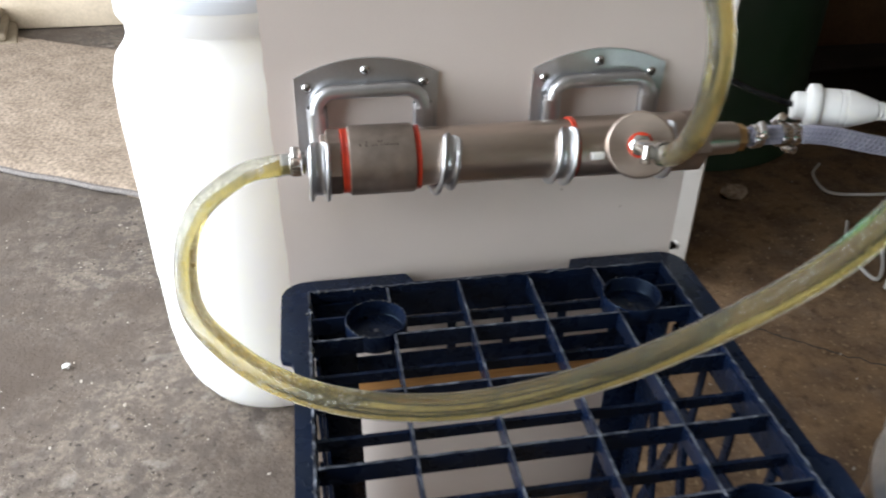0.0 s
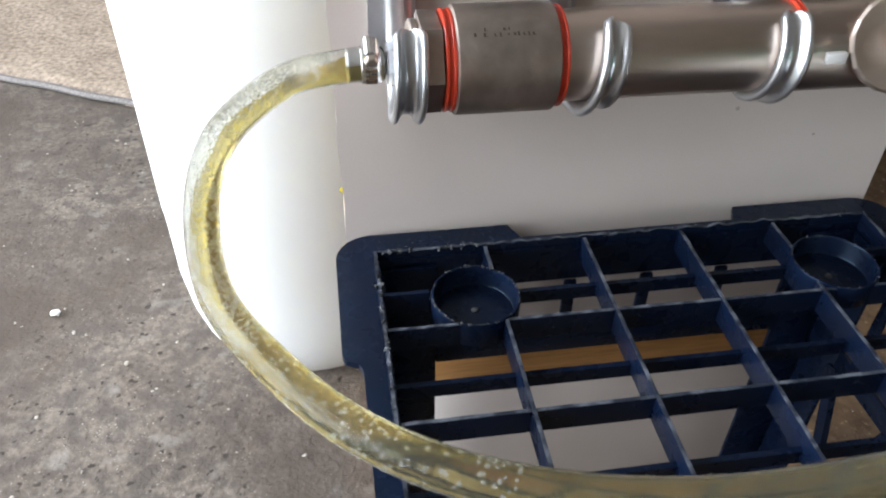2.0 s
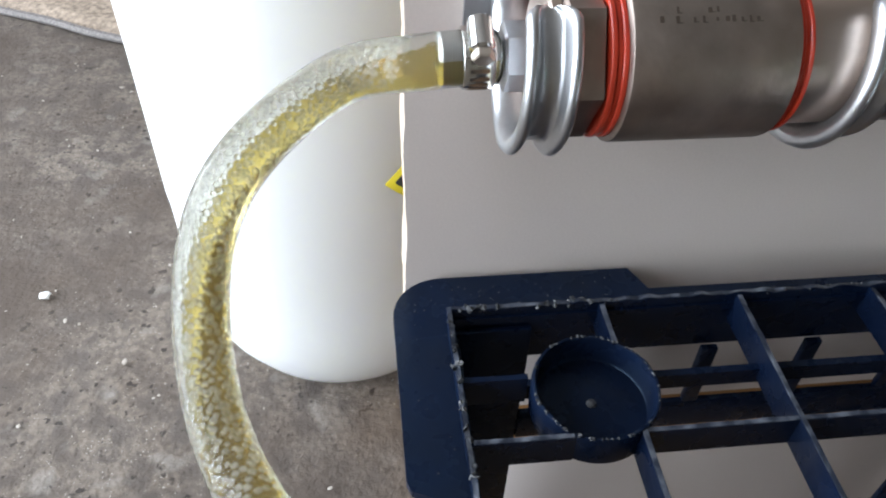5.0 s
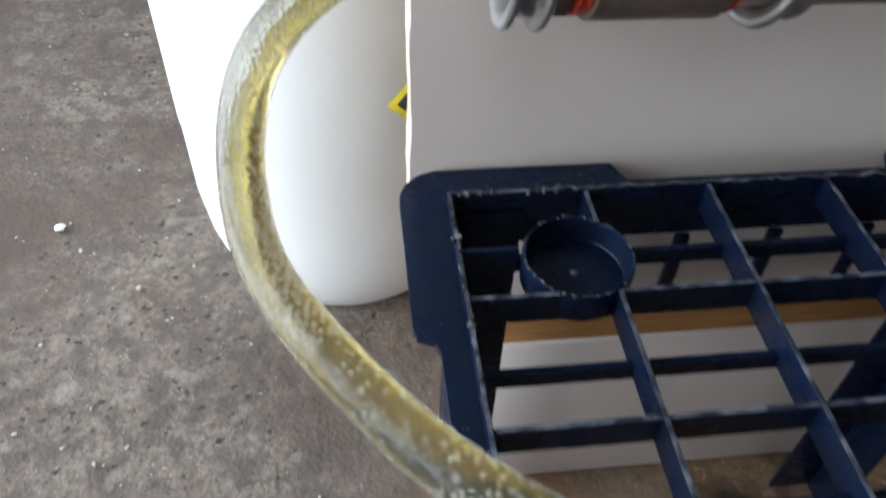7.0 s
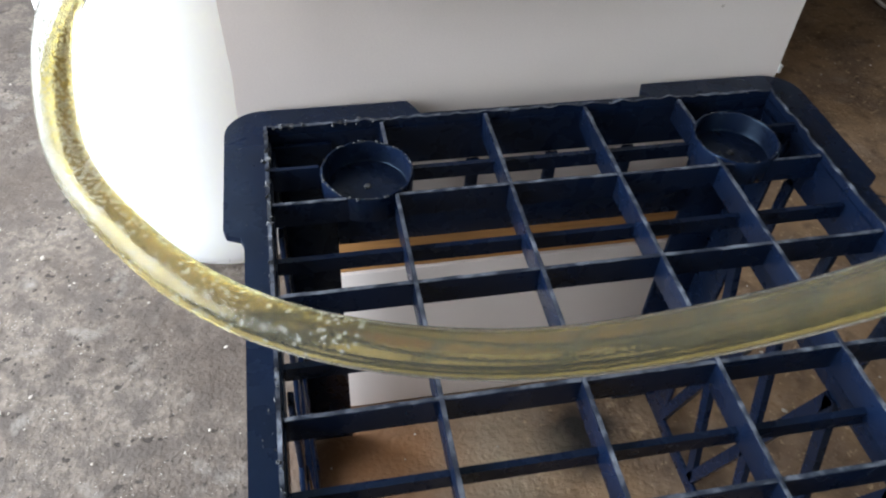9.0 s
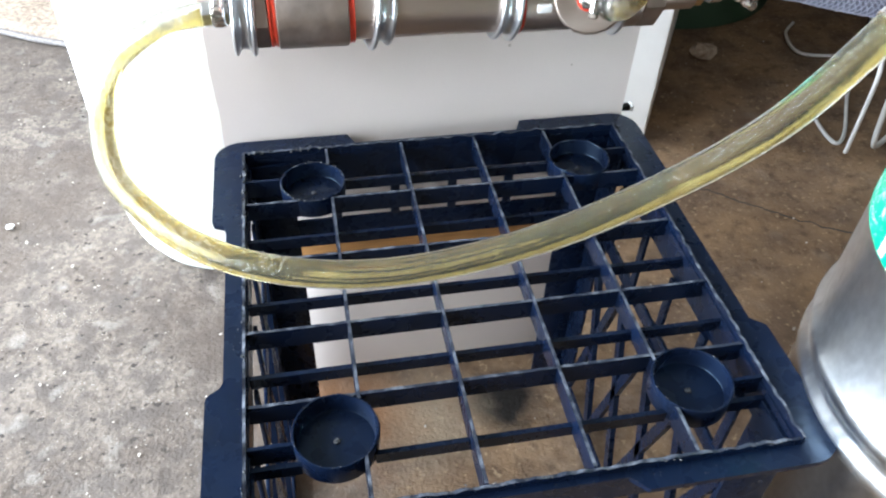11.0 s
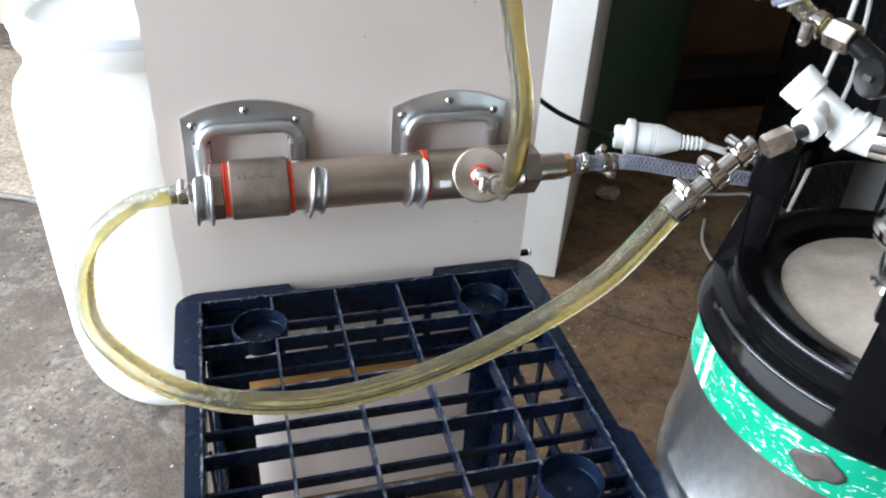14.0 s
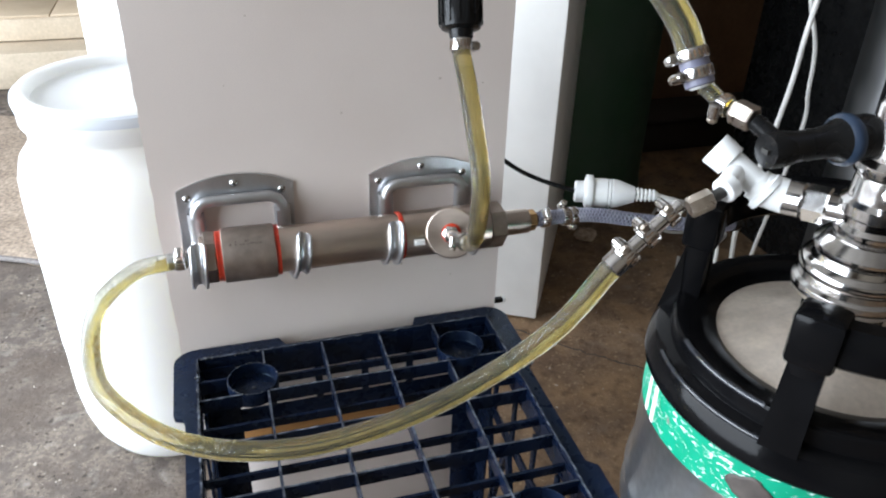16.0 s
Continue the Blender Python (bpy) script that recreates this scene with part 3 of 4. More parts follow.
# ---- pipe assembly ----
# the hose that rises from the cap of the tee
RISE = [(0.2935, 0.5120, 0.4915), (0.2938, 0.4920, 0.4985), (0.2892, 0.4700, 0.5145), (0.2832, 0.4475, 0.5345), (0.2788, 0.4290, 0.5639), (0.2780, 0.4265, 0.5927), (0.2784, 0.4360, 0.6130), (0.2798, 0.4545, 0.6310), (0.2820, 0.4787, 0.6523), (0.2858, 0.5130, 0.6728)]
def X(x, dy=0.0, dz=0.0):
    return (x, AY + dy, AZ - 0.006 * (x - 0.2) + dz)


def build_pipe():
    pipe = thing("pipe_assembly", "stainless steel pipe assembly with red seals, hung on hooks", "pipe")
    part("main_pipe", ring(X(0.124), X(0.245), 0.018, PR, 56), M_STEEL, pipe)
    sleeve = lathe(bmesh.new(), [(0.018, 0.0), (0.0250, 0.0), (0.0262, 0.0008), (0.0264, 0.0022), (0.0264, 0.0472), (0.0262, 0.0486), (0.0250, 0.0494), (0.018, 0.0494)], along(X(0.0718), X(0.1212)), 64)
    part("coupling", sleeve, M_STEEL_DULL, pipe, "dull grey steel coupling sleeve")
    # faint stamped marks on the coupling
    bm = bmesh.new()
    rng = random.Random(5)
    for row, a in ((0, radians(131)), (1, radians(125))):
        for k in range(13):
            x = 0.0805 + k * 0.0023 + rng.uniform(-0.0004, 0.0004)
            if rng.random() < (0.25, 0.7)[row]:
                continue
            m = Matrix.Translation(X(x)) @ Matrix.Rotation(a, 4, "X")
            w, h = rng.uniform(0.0005, 0.0009), rng.uniform(0.0006, 0.0013)
            box(bm, -w, w * 0.4, 0.02637, 0.02643, -h, h * 0.5, m=m)
            if rng.random() < 0.5:
                box(bm, -w, w + 0.0004, 0.02637, 0.02643, h * 0.5, h * 0.5 + 0.0003, m=m)
    part("stamp_marks", bm, simple("stamp_grey", (0.15, 0.12, 0.10), 0.6, 1.0), pipe, "worn unreadable stamped marks")
    for a, b, r in ((0.0668, 0.0718, 0.0247), (0.1212, 0.1252, 0.0247), (0.2432, 0.2466, 0.0243)):
        bm = bmesh.new()
        for k in range(3):
            w = (b - a) / 3
            ring(X(a + k * w), X(a + (k + 1) * w), 0.018, r - 0.0006 * (k % 2), 48, bm)
        part("seal_ring", bm, M_RED, pipe, "red silicone seal")
    part("hex_nut", hexnut(X(0.0555), X(0.0668), 0.0246), M_STEEL_DULL, pipe)
    part("seal_ring", ring(X(0.0500), X(0.0515), 0.004, 0.0120, 30), M_RED, pipe, "red silicone seal")
    part("end_plate", ring(X(0.0515), X(0.0555), 0.004, 0.0205, 40), M_STEEL, pipe)
    part("barb_nut", hexnut(X(0.0405), X(0.0500), 0.0104), M_ZINC, pipe)
    part("barb", rod(X(0.0215), X(0.0405), 0.0060, bevel=0.001), M_ZINC, pipe)
    # tee towards the room
    part("tee_body", ring(X(0.2466), X(0.337), 0.018, 0.0238, 56), M_STEEL, pipe)
    a, d = Vector(X(0.3020)), Vector((-0.013, -0.034, 0.015)).normalized()
    part("tee_branch", lathe(bmesh.new(), [(0.0236, 0.004), (0.0238, 0.012), (0.0214, 0.019), (0.0208, 0.0272), (0, 0.0272)], along(a, a + d), 48), M_STEEL, pipe)
    part("seal_ring", ring(a + d * 0.0272, a + d * 0.0290, 0.01, 0.0250, 48), M_RED, pipe, "red silicone seal")
    part("cap_disc", lathe(bmesh.new(), [(0, 0), (0.0245, 0), (0.0258, 0.001), (0.0258, 0.0056), (0.0246, 0.0068), (0.0240, 0.0070), (0, 0.0070)], along(a + d * 0.0290, a + d * 0.05), 20), M_STEEL, pipe, "flat round steel cap with milled edge", smooth=12)
    e = a + d * 0.0360
    part("seal_ring", ring(e, e + d * 0.0014, 0.003, 0.0098, 28), M_RED, pipe, "red silicone seal")
    part("outlet_nut", hexnut(e + d * 0.0014, e + d * 0.009, 0.0086), M_CHROME, pipe)
    part("outlet_barb", rod(e + d * 0.007, RISE[1], 0.0056, bevel=0.0008), M_CHROME, pipe)
    part("end_nut", hexnut(X(0.337), X(0.3545), 0.0240), M_STEEL_DULL, pipe, "dark hexagonal end nut")
    part("reducer", rod(X(0.3545), X(0.3838), 0.0134, 36, 0.001, r2=0.0130), M_STEEL, pipe)
    part("brass_nut", hexnut(X(0.3840), X(0.3920), 0.0112), M_BRASS, pipe, "brass hexagonal nut")
    part("brass_barb", rod(X(0.3920), X(0.43), 0.0055), M_BRASS, pipe)
    part("pin", boxed(0.2545, 0.2650, AY - 0.0262, AY - 0.0215, 0.4735, 0.4790, 0.0006), M_LABEL, pipe, "small white retaining pin")


build_pipe()


def worm_clamp(parent, a, way, r, turn, width=0.0105):
    """A slotted band with its screw housing, round a hose."""
    a, way = Vector(a), Vector(way).normalized()
    m = along(a - way * width / 2, a + way) @ Matrix.Rotation(radians(turn), 4, "Z")
    band = part("hose_clamp", lathe(bmesh.new(), [(r - 0.0006, 0), (r + 0.0004, 0), (r + 0.0007, 0.0006), (r + 0.0007, width - 0.0006), (r + 0.0004, width), (r - 0.0006, width), (r - 0.0006, 0)], m, 36), M_CHROME, parent, "chrome worm-drive hose clamp")
    bm = bmesh.new()
    for k in range(16):
        q = m @ Matrix.Rotation(radians(40 + k * 17), 4, "Z")
        box(bm, r + 0.0005, r + 0.0009, -0.0006, 0.0006, width * 0.2, width * 0.8, m=q)
    tagged(part("band_slots", bm, M_RUST, band, "brownish pressed slots"), kind="stuff")
    bm = box(bmesh.new(), r + 0.0008, r + 0.0052, -0.005, 0.0045, width * 0.1, width * 0.9, 0.0012, m=m)
    rod(m @ Vector((r + 0.0036, -0.0050, width / 2)), m @ Vector((r + 0.0036, 0.0058, width / 2)), 0.0037, 16, 0.0008, bm)
    part("housing", bm, M_CHROME, band)
    bm = rod(m @ Vector((r + 0.0036, 0.0058, width / 2)), m @ Vector((r + 0.0036, 0.0088, width / 2)), 0.0034, 6, 0.0006)
    part("clamp_screw", bm, M_NICKEL, band)
    return band


def build_hose(name, line, r, label, fill=(0.0, 1.0), bubbles=(), seed=1, seg=22, level=None):
    hose = thing(name, label, "hose")
    n = len(line)
    part("tube", sweep(line, circle(r, seg)), M_PVC, hose, "clear reinforced plastic hose", smooth=60)
    a, b = int(fill[0] * (n - 1)), int(fill[1] * (n - 1)) + 1
    ri = r * 0.74
    if level is None:
        section = circle(ri, 16)
    else:
        def section(u):
            e = math.asin(level(u))
            return [(ri * math.cos(t), ri * math.sin(t)) for t in (math.pi - e + (math.pi + 2 * e) * k / 15 for k in range(16))]

    part("liquid", sweep(line[a:b], section, level=level is not None), M_LIQUID, hose, "cloudy yellow liquid", smooth=50)
    if bubbles:
        rng = random.Random(seed)
        bm = bmesh.new()
        bmesh.ops.create_icosphere(bm, subdivisions=2, radius=1.0)
        ball = [v.co.copy() for v in bm.verts]
        faces = [[v.index for v in f.verts] for f in bm.faces]
        bm.free()
        vs, fs = [], []
        for u0, u1, rows, size in bubbles:
            # rows of drops across the upper half of the inner wall, shifted from row to row
            for k in range(rows):
                u = (u0 + (u1 - u0) * k / rows) * (n - 1)
                i = min(int(u), n - 2)
                q, way = line[i].lerp(line[i + 1], u - i), (line[i + 1] - line[i]).normalized()
                side = way.cross(Vector((0, 0, 1))).normalized()
                up = side.cross(way)
                for c in range(9):
                    if rng.random() < 0.12 + 0.6 * (size < 0.0008):
                        continue
                    ang = radians(-10 + 25 * (c + 0.5 * (k % 2)) + rng.uniform(-5, 5))
                    out = side * math.cos(ang) + up * math.sin(ang)
                    s = size * rng.uniform(0.75, 1.2)
                    p = q + out * (r * 0.80) + way * rng.uniform(-0.0004, 0.0004)
                    o = len(vs)
                    for v in ball:
                        vs.append(p + s * (way * v.x * 1.1 + out.cross(way) * v.y * 1.2 + out * v.z * 0.5))
                    fs += [[o + j for j in f] for f in faces]
        me = bpy.data.meshes.new("bubbles")
        me.from_pydata(vs, [], fs)
        me.materials.append(M_BUBBLE)
        me.shade_smooth()
        ob = new("bubbles", me)
        ob.parent = hose
        tagged(ob, "gas bubbles under the hose wall", kind="stuff")
    return hose


def loop_level(u):
    """How full the loop is: half at the pipe, little on the way down, nearly full in the sag."""
    keys = ((0.0, 0.35), (0.08, 0.1), (0.17, -0.6), (0.40, -0.6), (0.50, 0.1), (0.62, 0.35), (0.8, 0.45), (1.0, 0.6))
    for (a, p), (b, q) in zip(keys, keys[1:]):
        if u <= b:
            return p + (q - p) * (u - a) / (b - a)
    return keys[-1][1]


LOOP = [(0.0385, 0.5672, 0.474), (0.0194, 0.5643, 0.4747), (-0.0081, 0.5701, 0.4661), (-0.037, 0.5429, 0.4558), (-0.05, 0.525, 0.4299), (-0.0451, 0.4882, 0.4062), (-0.0174, 0.4382, 0.4073),
        (0.0183, 0.3936, 0.4136), (0.0633, 0.3649, 0.4174), (0.1211, 0.3457, 0.426), (0.1881, 0.3357, 0.4452), (0.2506, 0.3288, 0.477), (0.3024, 0.3184, 0.5225), (0.3412, 0.3158, 0.5747)]
loop_line = spline(LOOP, 10)
loop = build_hose("looped_hose", loop_line, 0.0083, "clear reinforced hose looping below the pipe, with yellow liquid", bubbles=((0.10, 0.45, 130, 0.0009), (0.45, 0.62, 66, 0.00078)), level=loop_level)
worm_clamp(loop, X(0.0330), (1, 0, 0), 0.0086, 118, 0.0095)
w1 = Vector((0.059, 0.005, 0.050)).normalized()
h1 = Vector(LOOP[-1])
part("ferrule", ring(h1 - w1 * 0.004, h1 + w1 * 0.012, 0.0066, 0.0092, 32), M_CHROME, loop)
worm_clamp(loop, h1 + w1 * 0.0115, w1, 0.0093, 95)
worm_clamp(loop, h1 + w1 * 0.0315, w1, 0.0086, 85)
part("barb", rod(h1 + w1 * 0.004, h1 + w1 * 0.062, 0.0056), M_CHROME, loop)
worm_clamp(loop, h1 + w1 * 0.052, w1, 0.0076, 88, 0.009)

rise_line = spline(RISE, 9)
rise = build_hose("rising_hose", rise_line, 0.0078, "clear reinforced hose rising from the pipe, with yellow liquid")
worm_clamp(rise, rise_line[3], rise_line[6] - rise_line[0], 0.0084, 170, 0.007)
wr = Vector((0.10, 0.50, 0.86)).normalized()
worm_clamp(rise, rise_line[-1] + wr * 0.006, wr, 0.0087, 200, 0.010)
cap = part("connector", lathe(bmesh.new(), [(0, 0.0), (0.009, 0.0), (0.010, 0.006), (0.0105, 0.010), (0.0165, 0.012), (0.0175, 0.016), (0.0175, 0.040), (0.016, 0.043), (0, 0.043)], along(rise_line[-1] + wr * 0.008, rise_line[-1] + wr), 28), M_BLACK, rise, "black ribbed hose connector")
bm = bmesh.new()
for k in range(14):
    box(bm, 0.0173, 0.0188, -0.0012, 0.0012, 0.015, 0.041, m=along(rise_line[-1] + wr * 0.008, rise_line[-1] + wr) @ pose(0, 0, 0, 0, 0, k * 360 / 14))
part("grip_rib", bm, M_BLACK, cap)


# ---- braided hose, plug and black cable ----
def build_braided():
    hose = thing("braided_hose", "grey braided hose clamped to the brass pipe end", "hose")
    line = spline([X(0.394), X(0.43), (0.4650, 0.5640, 0.4695), (0.5100, 0.5610, 0.4595), (0.5654, 0.5610, 0.4474), (0.6200, 0.5680, 0.4340), (0.6600, 0.5800, 0.4250)], 8)
    part("end_cap", rod(line[-3], line[-1] + (line[-1] - line[-3]) * 0.2, 0.0088, 20, 0.001), M_BLACK, hose, "black end cap")
    part("core", sweep(line, circle(0.0073, 18)), M_BRAID_IN, hose)
    bm = bmesh.new()
    for turn in (1, -1):
        for s in range(6):
            coil = []
            for i in range(len(line) * 3 - 3):
                j, f = divmod(i, 3)
                q = line[j].lerp(line[j + 1], f / 3)
                way = (line[j + 1] - line[j]).normalized()
                side = way.cross(Vector((0, 0, 1))).normalized()
                a = turn * i * 0.42 + s * math.pi / 3
                coil.append(q + 0.0074 * (side * math.cos(a) + side.cross(way) * math.sin(a)))
            sweep(coil, circle(0.0006, 4), bm)
    tagged(part("braid", bm, M_BRAID, hose, "pale woven braid"), kind="stuff")
    worm_clamp(hose, X(0.4030), (1, 0, 0), 0.0088, 125, 0.0085)
    worm_clamp(hose, X(0.4270), (1, 0.05, -0.02), 0.0092, 40, 0.0090)
    worm_clamp(hose, X(0.4370, 0.001, -0.001), (1, 0.05, -0.02), 0.0088, 262, 0.0080)


build_braided()


def build_plug():
    plug = thing("power_coupler", "white plastic cable coupler with ribbed strain relief", "plug")
    a, b = Vector((0.4520, 0.6000, 0.4825)), Vector((0.5333, 0.5640, 0.4850))
    m = along(a, b) @ Matrix.Diagonal((1.14, 1.14, 0.88, 1))
    part("body", lathe(bmesh.new(), [(0, 0.0), (0.0095, 0.0), (0.0105, 0.002), (0.0105, 0.0115), (0.0140, 0.0125), (0.0140, 0.040), (0.0126, 0.0405), (0.0126, 0.0418), (0.0140, 0.0423), (0.0140, 0.0440),
         (0.0126, 0.0445), (0.0126, 0.0458), (0.0140, 0.0463), (0.0136, 0.0520), (0.0082, 0.072), (0.0078, 0.074), (0, 0.074)], m, 36), M_WHITE, plug, smooth=22)
    part("flange", lathe(bmesh.new(), [(0.009, 0.0135), (0.0163, 0.0135), (0.0168, 0.0145), (0.0168, 0.0215), (0.0163, 0.0225), (0.009, 0.0225)], m, 36), M_WHITE, plug)
    relief = part("strain_relief", rod(m @ Vector((0, 0, 0.073)), m @ Vector((0, 0, 0.102)), 0.0048), M_WHITE, plug)
    for k in range(5):
        part("rib", ring(m @ Vector((0, 0, 0.0762 + 0.0050 * k)), m @ Vector((0, 0, 0.0790 + 0.0050 * k)), 0.003, 0.0078 - 0.0003 * k, 24), M_WHITE, relief)
    tail = spline([m @ Vector((0, 0, 0.099)), (0.565, 0.560, 0.474), (0.630, 0.600, 0.440), (0.80, 0.78, 0.33), (0.8995, 0.90, 0.199), (0.907, 0.90, 0.15), (0.93, 0.92, 0.01)], 8)
    part("lead", sweep(tail, circle(0.0036, 10)), M_CABLE, plug, "white cable")
    cable = thing("black_cable", "thin black cable hanging from behind the board", "cable")
    part("lead", sweep(spline([(0.352, 0.645, 0.560), (0.364, 0.635, 0.528), (0.388, 0.622, 0.508), (0.418, 0.610, 0.494), (0.4545, 0.5990, 0.4826)], 8), circle(0.0026, 10)), M_BLACK, cable)


build_plug()


# ---- crate ----
LX = [0.0325, 0.0985, 0.1615, 0.2245, 0.2865, 0.3500]
TY = [0.2575, 0.3300, 0.3880, 0.4545, 0.5180, 0.5825]
CZ = 0.343
CUPS = [(0.0850, 0.5390), (0.3060, 0.5400), (0.0830, 0.3060), (0.3045, 0.3070)]


def rough_top(bm, amount, seed, z=None):
    """Uneven moulding flash along the upper edge."""
    for v in bm.verts:
        if v.co.z > (z or CZ - 0.004):
            v.co.z += amount * noise.noise(Vector((v.co.x * 130, v.co.y * 130, seed))) * 1.6


def bar(x0, x1, y0, y1, z0, z1, step=0.006, amount=0.0004, seed=0):
    """A thin upright rib cut into short lengths, so that its upper edge can be uneven."""
    bm = bmesh.new()
    long_x = (x1 - x0) > (y1 - y0)
    n = max(2, int(((x1 - x0) if long_x else (y1 - y0)) / step))
    rings = []
    for k in range(n + 1):
        u = k / n
        if long_x:
            x = x0 + (x1 - x0) * u
            q = [(x, y0, z0), (x, y0, z1), (x, y1, z1), (x, y1, z0)]
        else:
            y = y0 + (y1 - y0) * u
            q = [(x0, y, z0), (x0, y, z1), (x1, y, z1), (x1, y, z0)]
        rings.append([bm.verts.new(c) for c in q])
    for a, b in zip(rings, rings[1:]):
        for k in range(4):
            bm.faces.new((a[k], a[(k + 1) % 4], b[(k + 1) % 4], b[k]))
    bm.faces.new(rings[0])
    bm.faces.new(rings[-1][::-1])
    rough_top(bm, amount, seed, z1 - 0.0005)
    return bm


def build_crate():
    crate = thing("plastic_crate", "upturned black plastic crate with a ribbed grid base, scuffed", "crate")
    x0, x1, y0, y1 = LX[0], LX[5], TY[0], TY[5]
    # flange with notched sides and round corners
    fx0, fx1, fy0, fy1 = 0.0075, 0.3765, 0.2420, 0.6070
    r = 0.022
    out = arc(fx0 + r, fy0 + r, r, 180, 270) + [(0.125, fy0), (0.133, fy0 + 0.009), (0.243, fy0 + 0.009), (0.252, fy0)]
    out += arc(fx1 - r, fy0 + r, r, 270, 360) + [(fx1, 0.345), (fx1 - 0.009, 0.353), (fx1 - 0.009, 0.492), (fx1, 0.500)]
    out += arc(fx1 - r, fy1 - r, r, 0, 90) + [(0.272, fy1), (0.266, fy1 - 0.0135), (0.124, fy1 - 0.0135), (0.118, fy1)]
    out += arc(fx0 + r, fy1 - r, r, 90, 180) + [(fx0, 0.507), (fx0 + 0.0015, 0.503), (fx0 + 0.0085, 0.500), (fx0 + 0.0105, 0.494), (fx0 + 0.0105, 0.354), (fx0 + 0.0085, 0.350), (fx0 + 0.001, 0.345), (fx0, 0.341)]
    hole = [(x0 + 0.001, y0 + 0.001), (x1 - 0.001, y0 + 0.001), (x1 - 0.001, y1 - 0.001), (x0 + 0.001, y1 - 0.001)]
    part("flange", plate(out, CZ - 0.0090, CZ - 0.0050, holes=[hole]), M_PLASTIC, crate)
    # rim round the grid
    t = 0.0024
    for n, (a, b, c, d) in enumerate(((x0 - t, x0, y0 - t, y1 + t), (x1, x1 + t, y0 - t, y1 + t), (x0, x1, y0 - t, y0), (x0, x1, y1, y1 + t))):
        rim = part("rim", bar(a, b, c, d, CZ - 0.034, CZ, 0.002, 0.0015, n), M_PLASTIC, crate)
        e = 0.0003
        part("worn_edge", bar(a + e, b - e, c + e, d - e, CZ - 0.003, CZ + 0.0003, 0.002, 0.0015, n), M_WORN, rim, "scuffed paler edge")
    # ragged pale flash left on the rim
    rng = random.Random(7)
    bm = bmesh.new()
    spots = [(x0 - t / 2, y, 1) for y in np.arange(0.44, y1, 0.0010)] + [(x, y1 + t / 2, 0) for x in np.arange(x0, 0.10, 0.0010)]
    spots += [(x0 - t / 2, y, 1) for y in np.arange(y0, 0.44, 0.0022)] + [(x, y1 + t / 2, 0) for x in np.arange(0.10, x1, 0.003)] + [(x, y0 - t / 2, 0) for x in np.arange(x0, x1, 0.0018)]
    for x, y, _ in spots:
        if rng.random() < 0.65:
            s = rng.uniform(0.0002, 0.0016 if (y > 0.50 and x < 0.10) else 0.0008)
            vs = bmesh.ops.create_icosphere(bm, subdivisions=1, radius=s)["verts"]
            for v in vs:
                v.co *= rng.uniform(0.2, 1.9)
            bmesh.ops.translate(bm, vec=(x + rng.gauss(0, 0.0008), y + rng.gauss(0, 0.0008), CZ + rng.uniform(-0.001, 0.0006)), verts=vs)
    for n, (cx, cy) in enumerate(CUPS):
        for k in range(90 if n == 0 else 30):
            ang, s = rng.uniform(0, 6.28), rng.uniform(0.0003, 0.0009 if n == 0 else 0.0006)
            vs = bmesh.ops.create_icosphere(bm, subdivisions=1, radius=s)["verts"]
            for v in vs:
                v.co *= rng.uniform(0.6, 1.4)
            bmesh.ops.translate(bm, vec=(cx + 0.0248 * math.cos(ang), cy + 0.0248 * math.sin(ang), CZ + rng.uniform(-0.0006, 0.0007)), verts=vs)
    for _ in range(230):
        x, y = rng.choice(((rng.uniform(0.010, 0.031), rng.uniform(0.25, 0.60)), (rng.uniform(0.012, 0.11), rng.uniform(0.586, 0.603)), (rng.uniform(0.352, 0.372), rng.uniform(0.26, 0.60)), (rng.uniform(0.03, 0.35), rng.uniform(0.245, 0.254))))
        vs = bmesh.ops.create_icosphere(bm, subdivisions=1, radius=rng.uniform(0.00012, 0.00038))["verts"]
        bmesh.ops.translate(bm, vec=(x, y, CZ - 0.0049), verts=vs)
    tagged(part("moulding_flash", bm, M_CRATE_EDGE, crate, "ragged pale plastic flash along the rim", smooth=0), kind="stuff")
    # ribs of the grid
    h, w = 0.0165, 0.0012

    def off_cups(x, y):
        return min(math.hypot(x - cx, y - cy) for cx, cy in CUPS) > 0.0245

    def spans(fixed, lo, hi, along_x):
        """The stretches of a rib outside the cups."""
        out, start = [], None
        steps = np.arange(lo, hi + 1e-6, 0.0005)
        for s in steps:
            free = off_cups(s, fixed) if along_x else off_cups(fixed, s)
            if free and start is None:
                start = s
            if not free and start is not None:
                out.append((start, s))
                start = None
        if start is not None:
            out.append((start, hi))
        return [q for q in out if q[1] - q[0] > 0.004]

    for n, x in enumerate(LX[1:5]):
        for a, b in spans(x, y0, y1, False):
            rib = part("long_rib", bar(x - w, x + w, a, b, CZ - h, CZ - 0.0006, seed=n + 10), M_PLASTIC, crate)
            part("worn_edge", bar(x - w * 0.8, x + w * 0.8, a + 0.001, b - 0.001, CZ - 0.0030, CZ - 0.0002, seed=n + 10), M_WORN, rib, "scuffed paler edge")
    for n, y in enumerate(TY[1:5]):
        for a, b in spans(y, x0, x1, True):
            rib = part("cross_rib", bar(a, b, y - w, y + w, CZ - h, CZ - 0.0012, seed=n + 20), M_PLASTIC, crate)
            part("worn_edge", bar(a + 0.001, b - 0.001, y - w * 0.8, y + w * 0.8, CZ - 0.0036, CZ - 0.0008, seed=n + 20), M_WORN, rib, "scuffed paler edge")
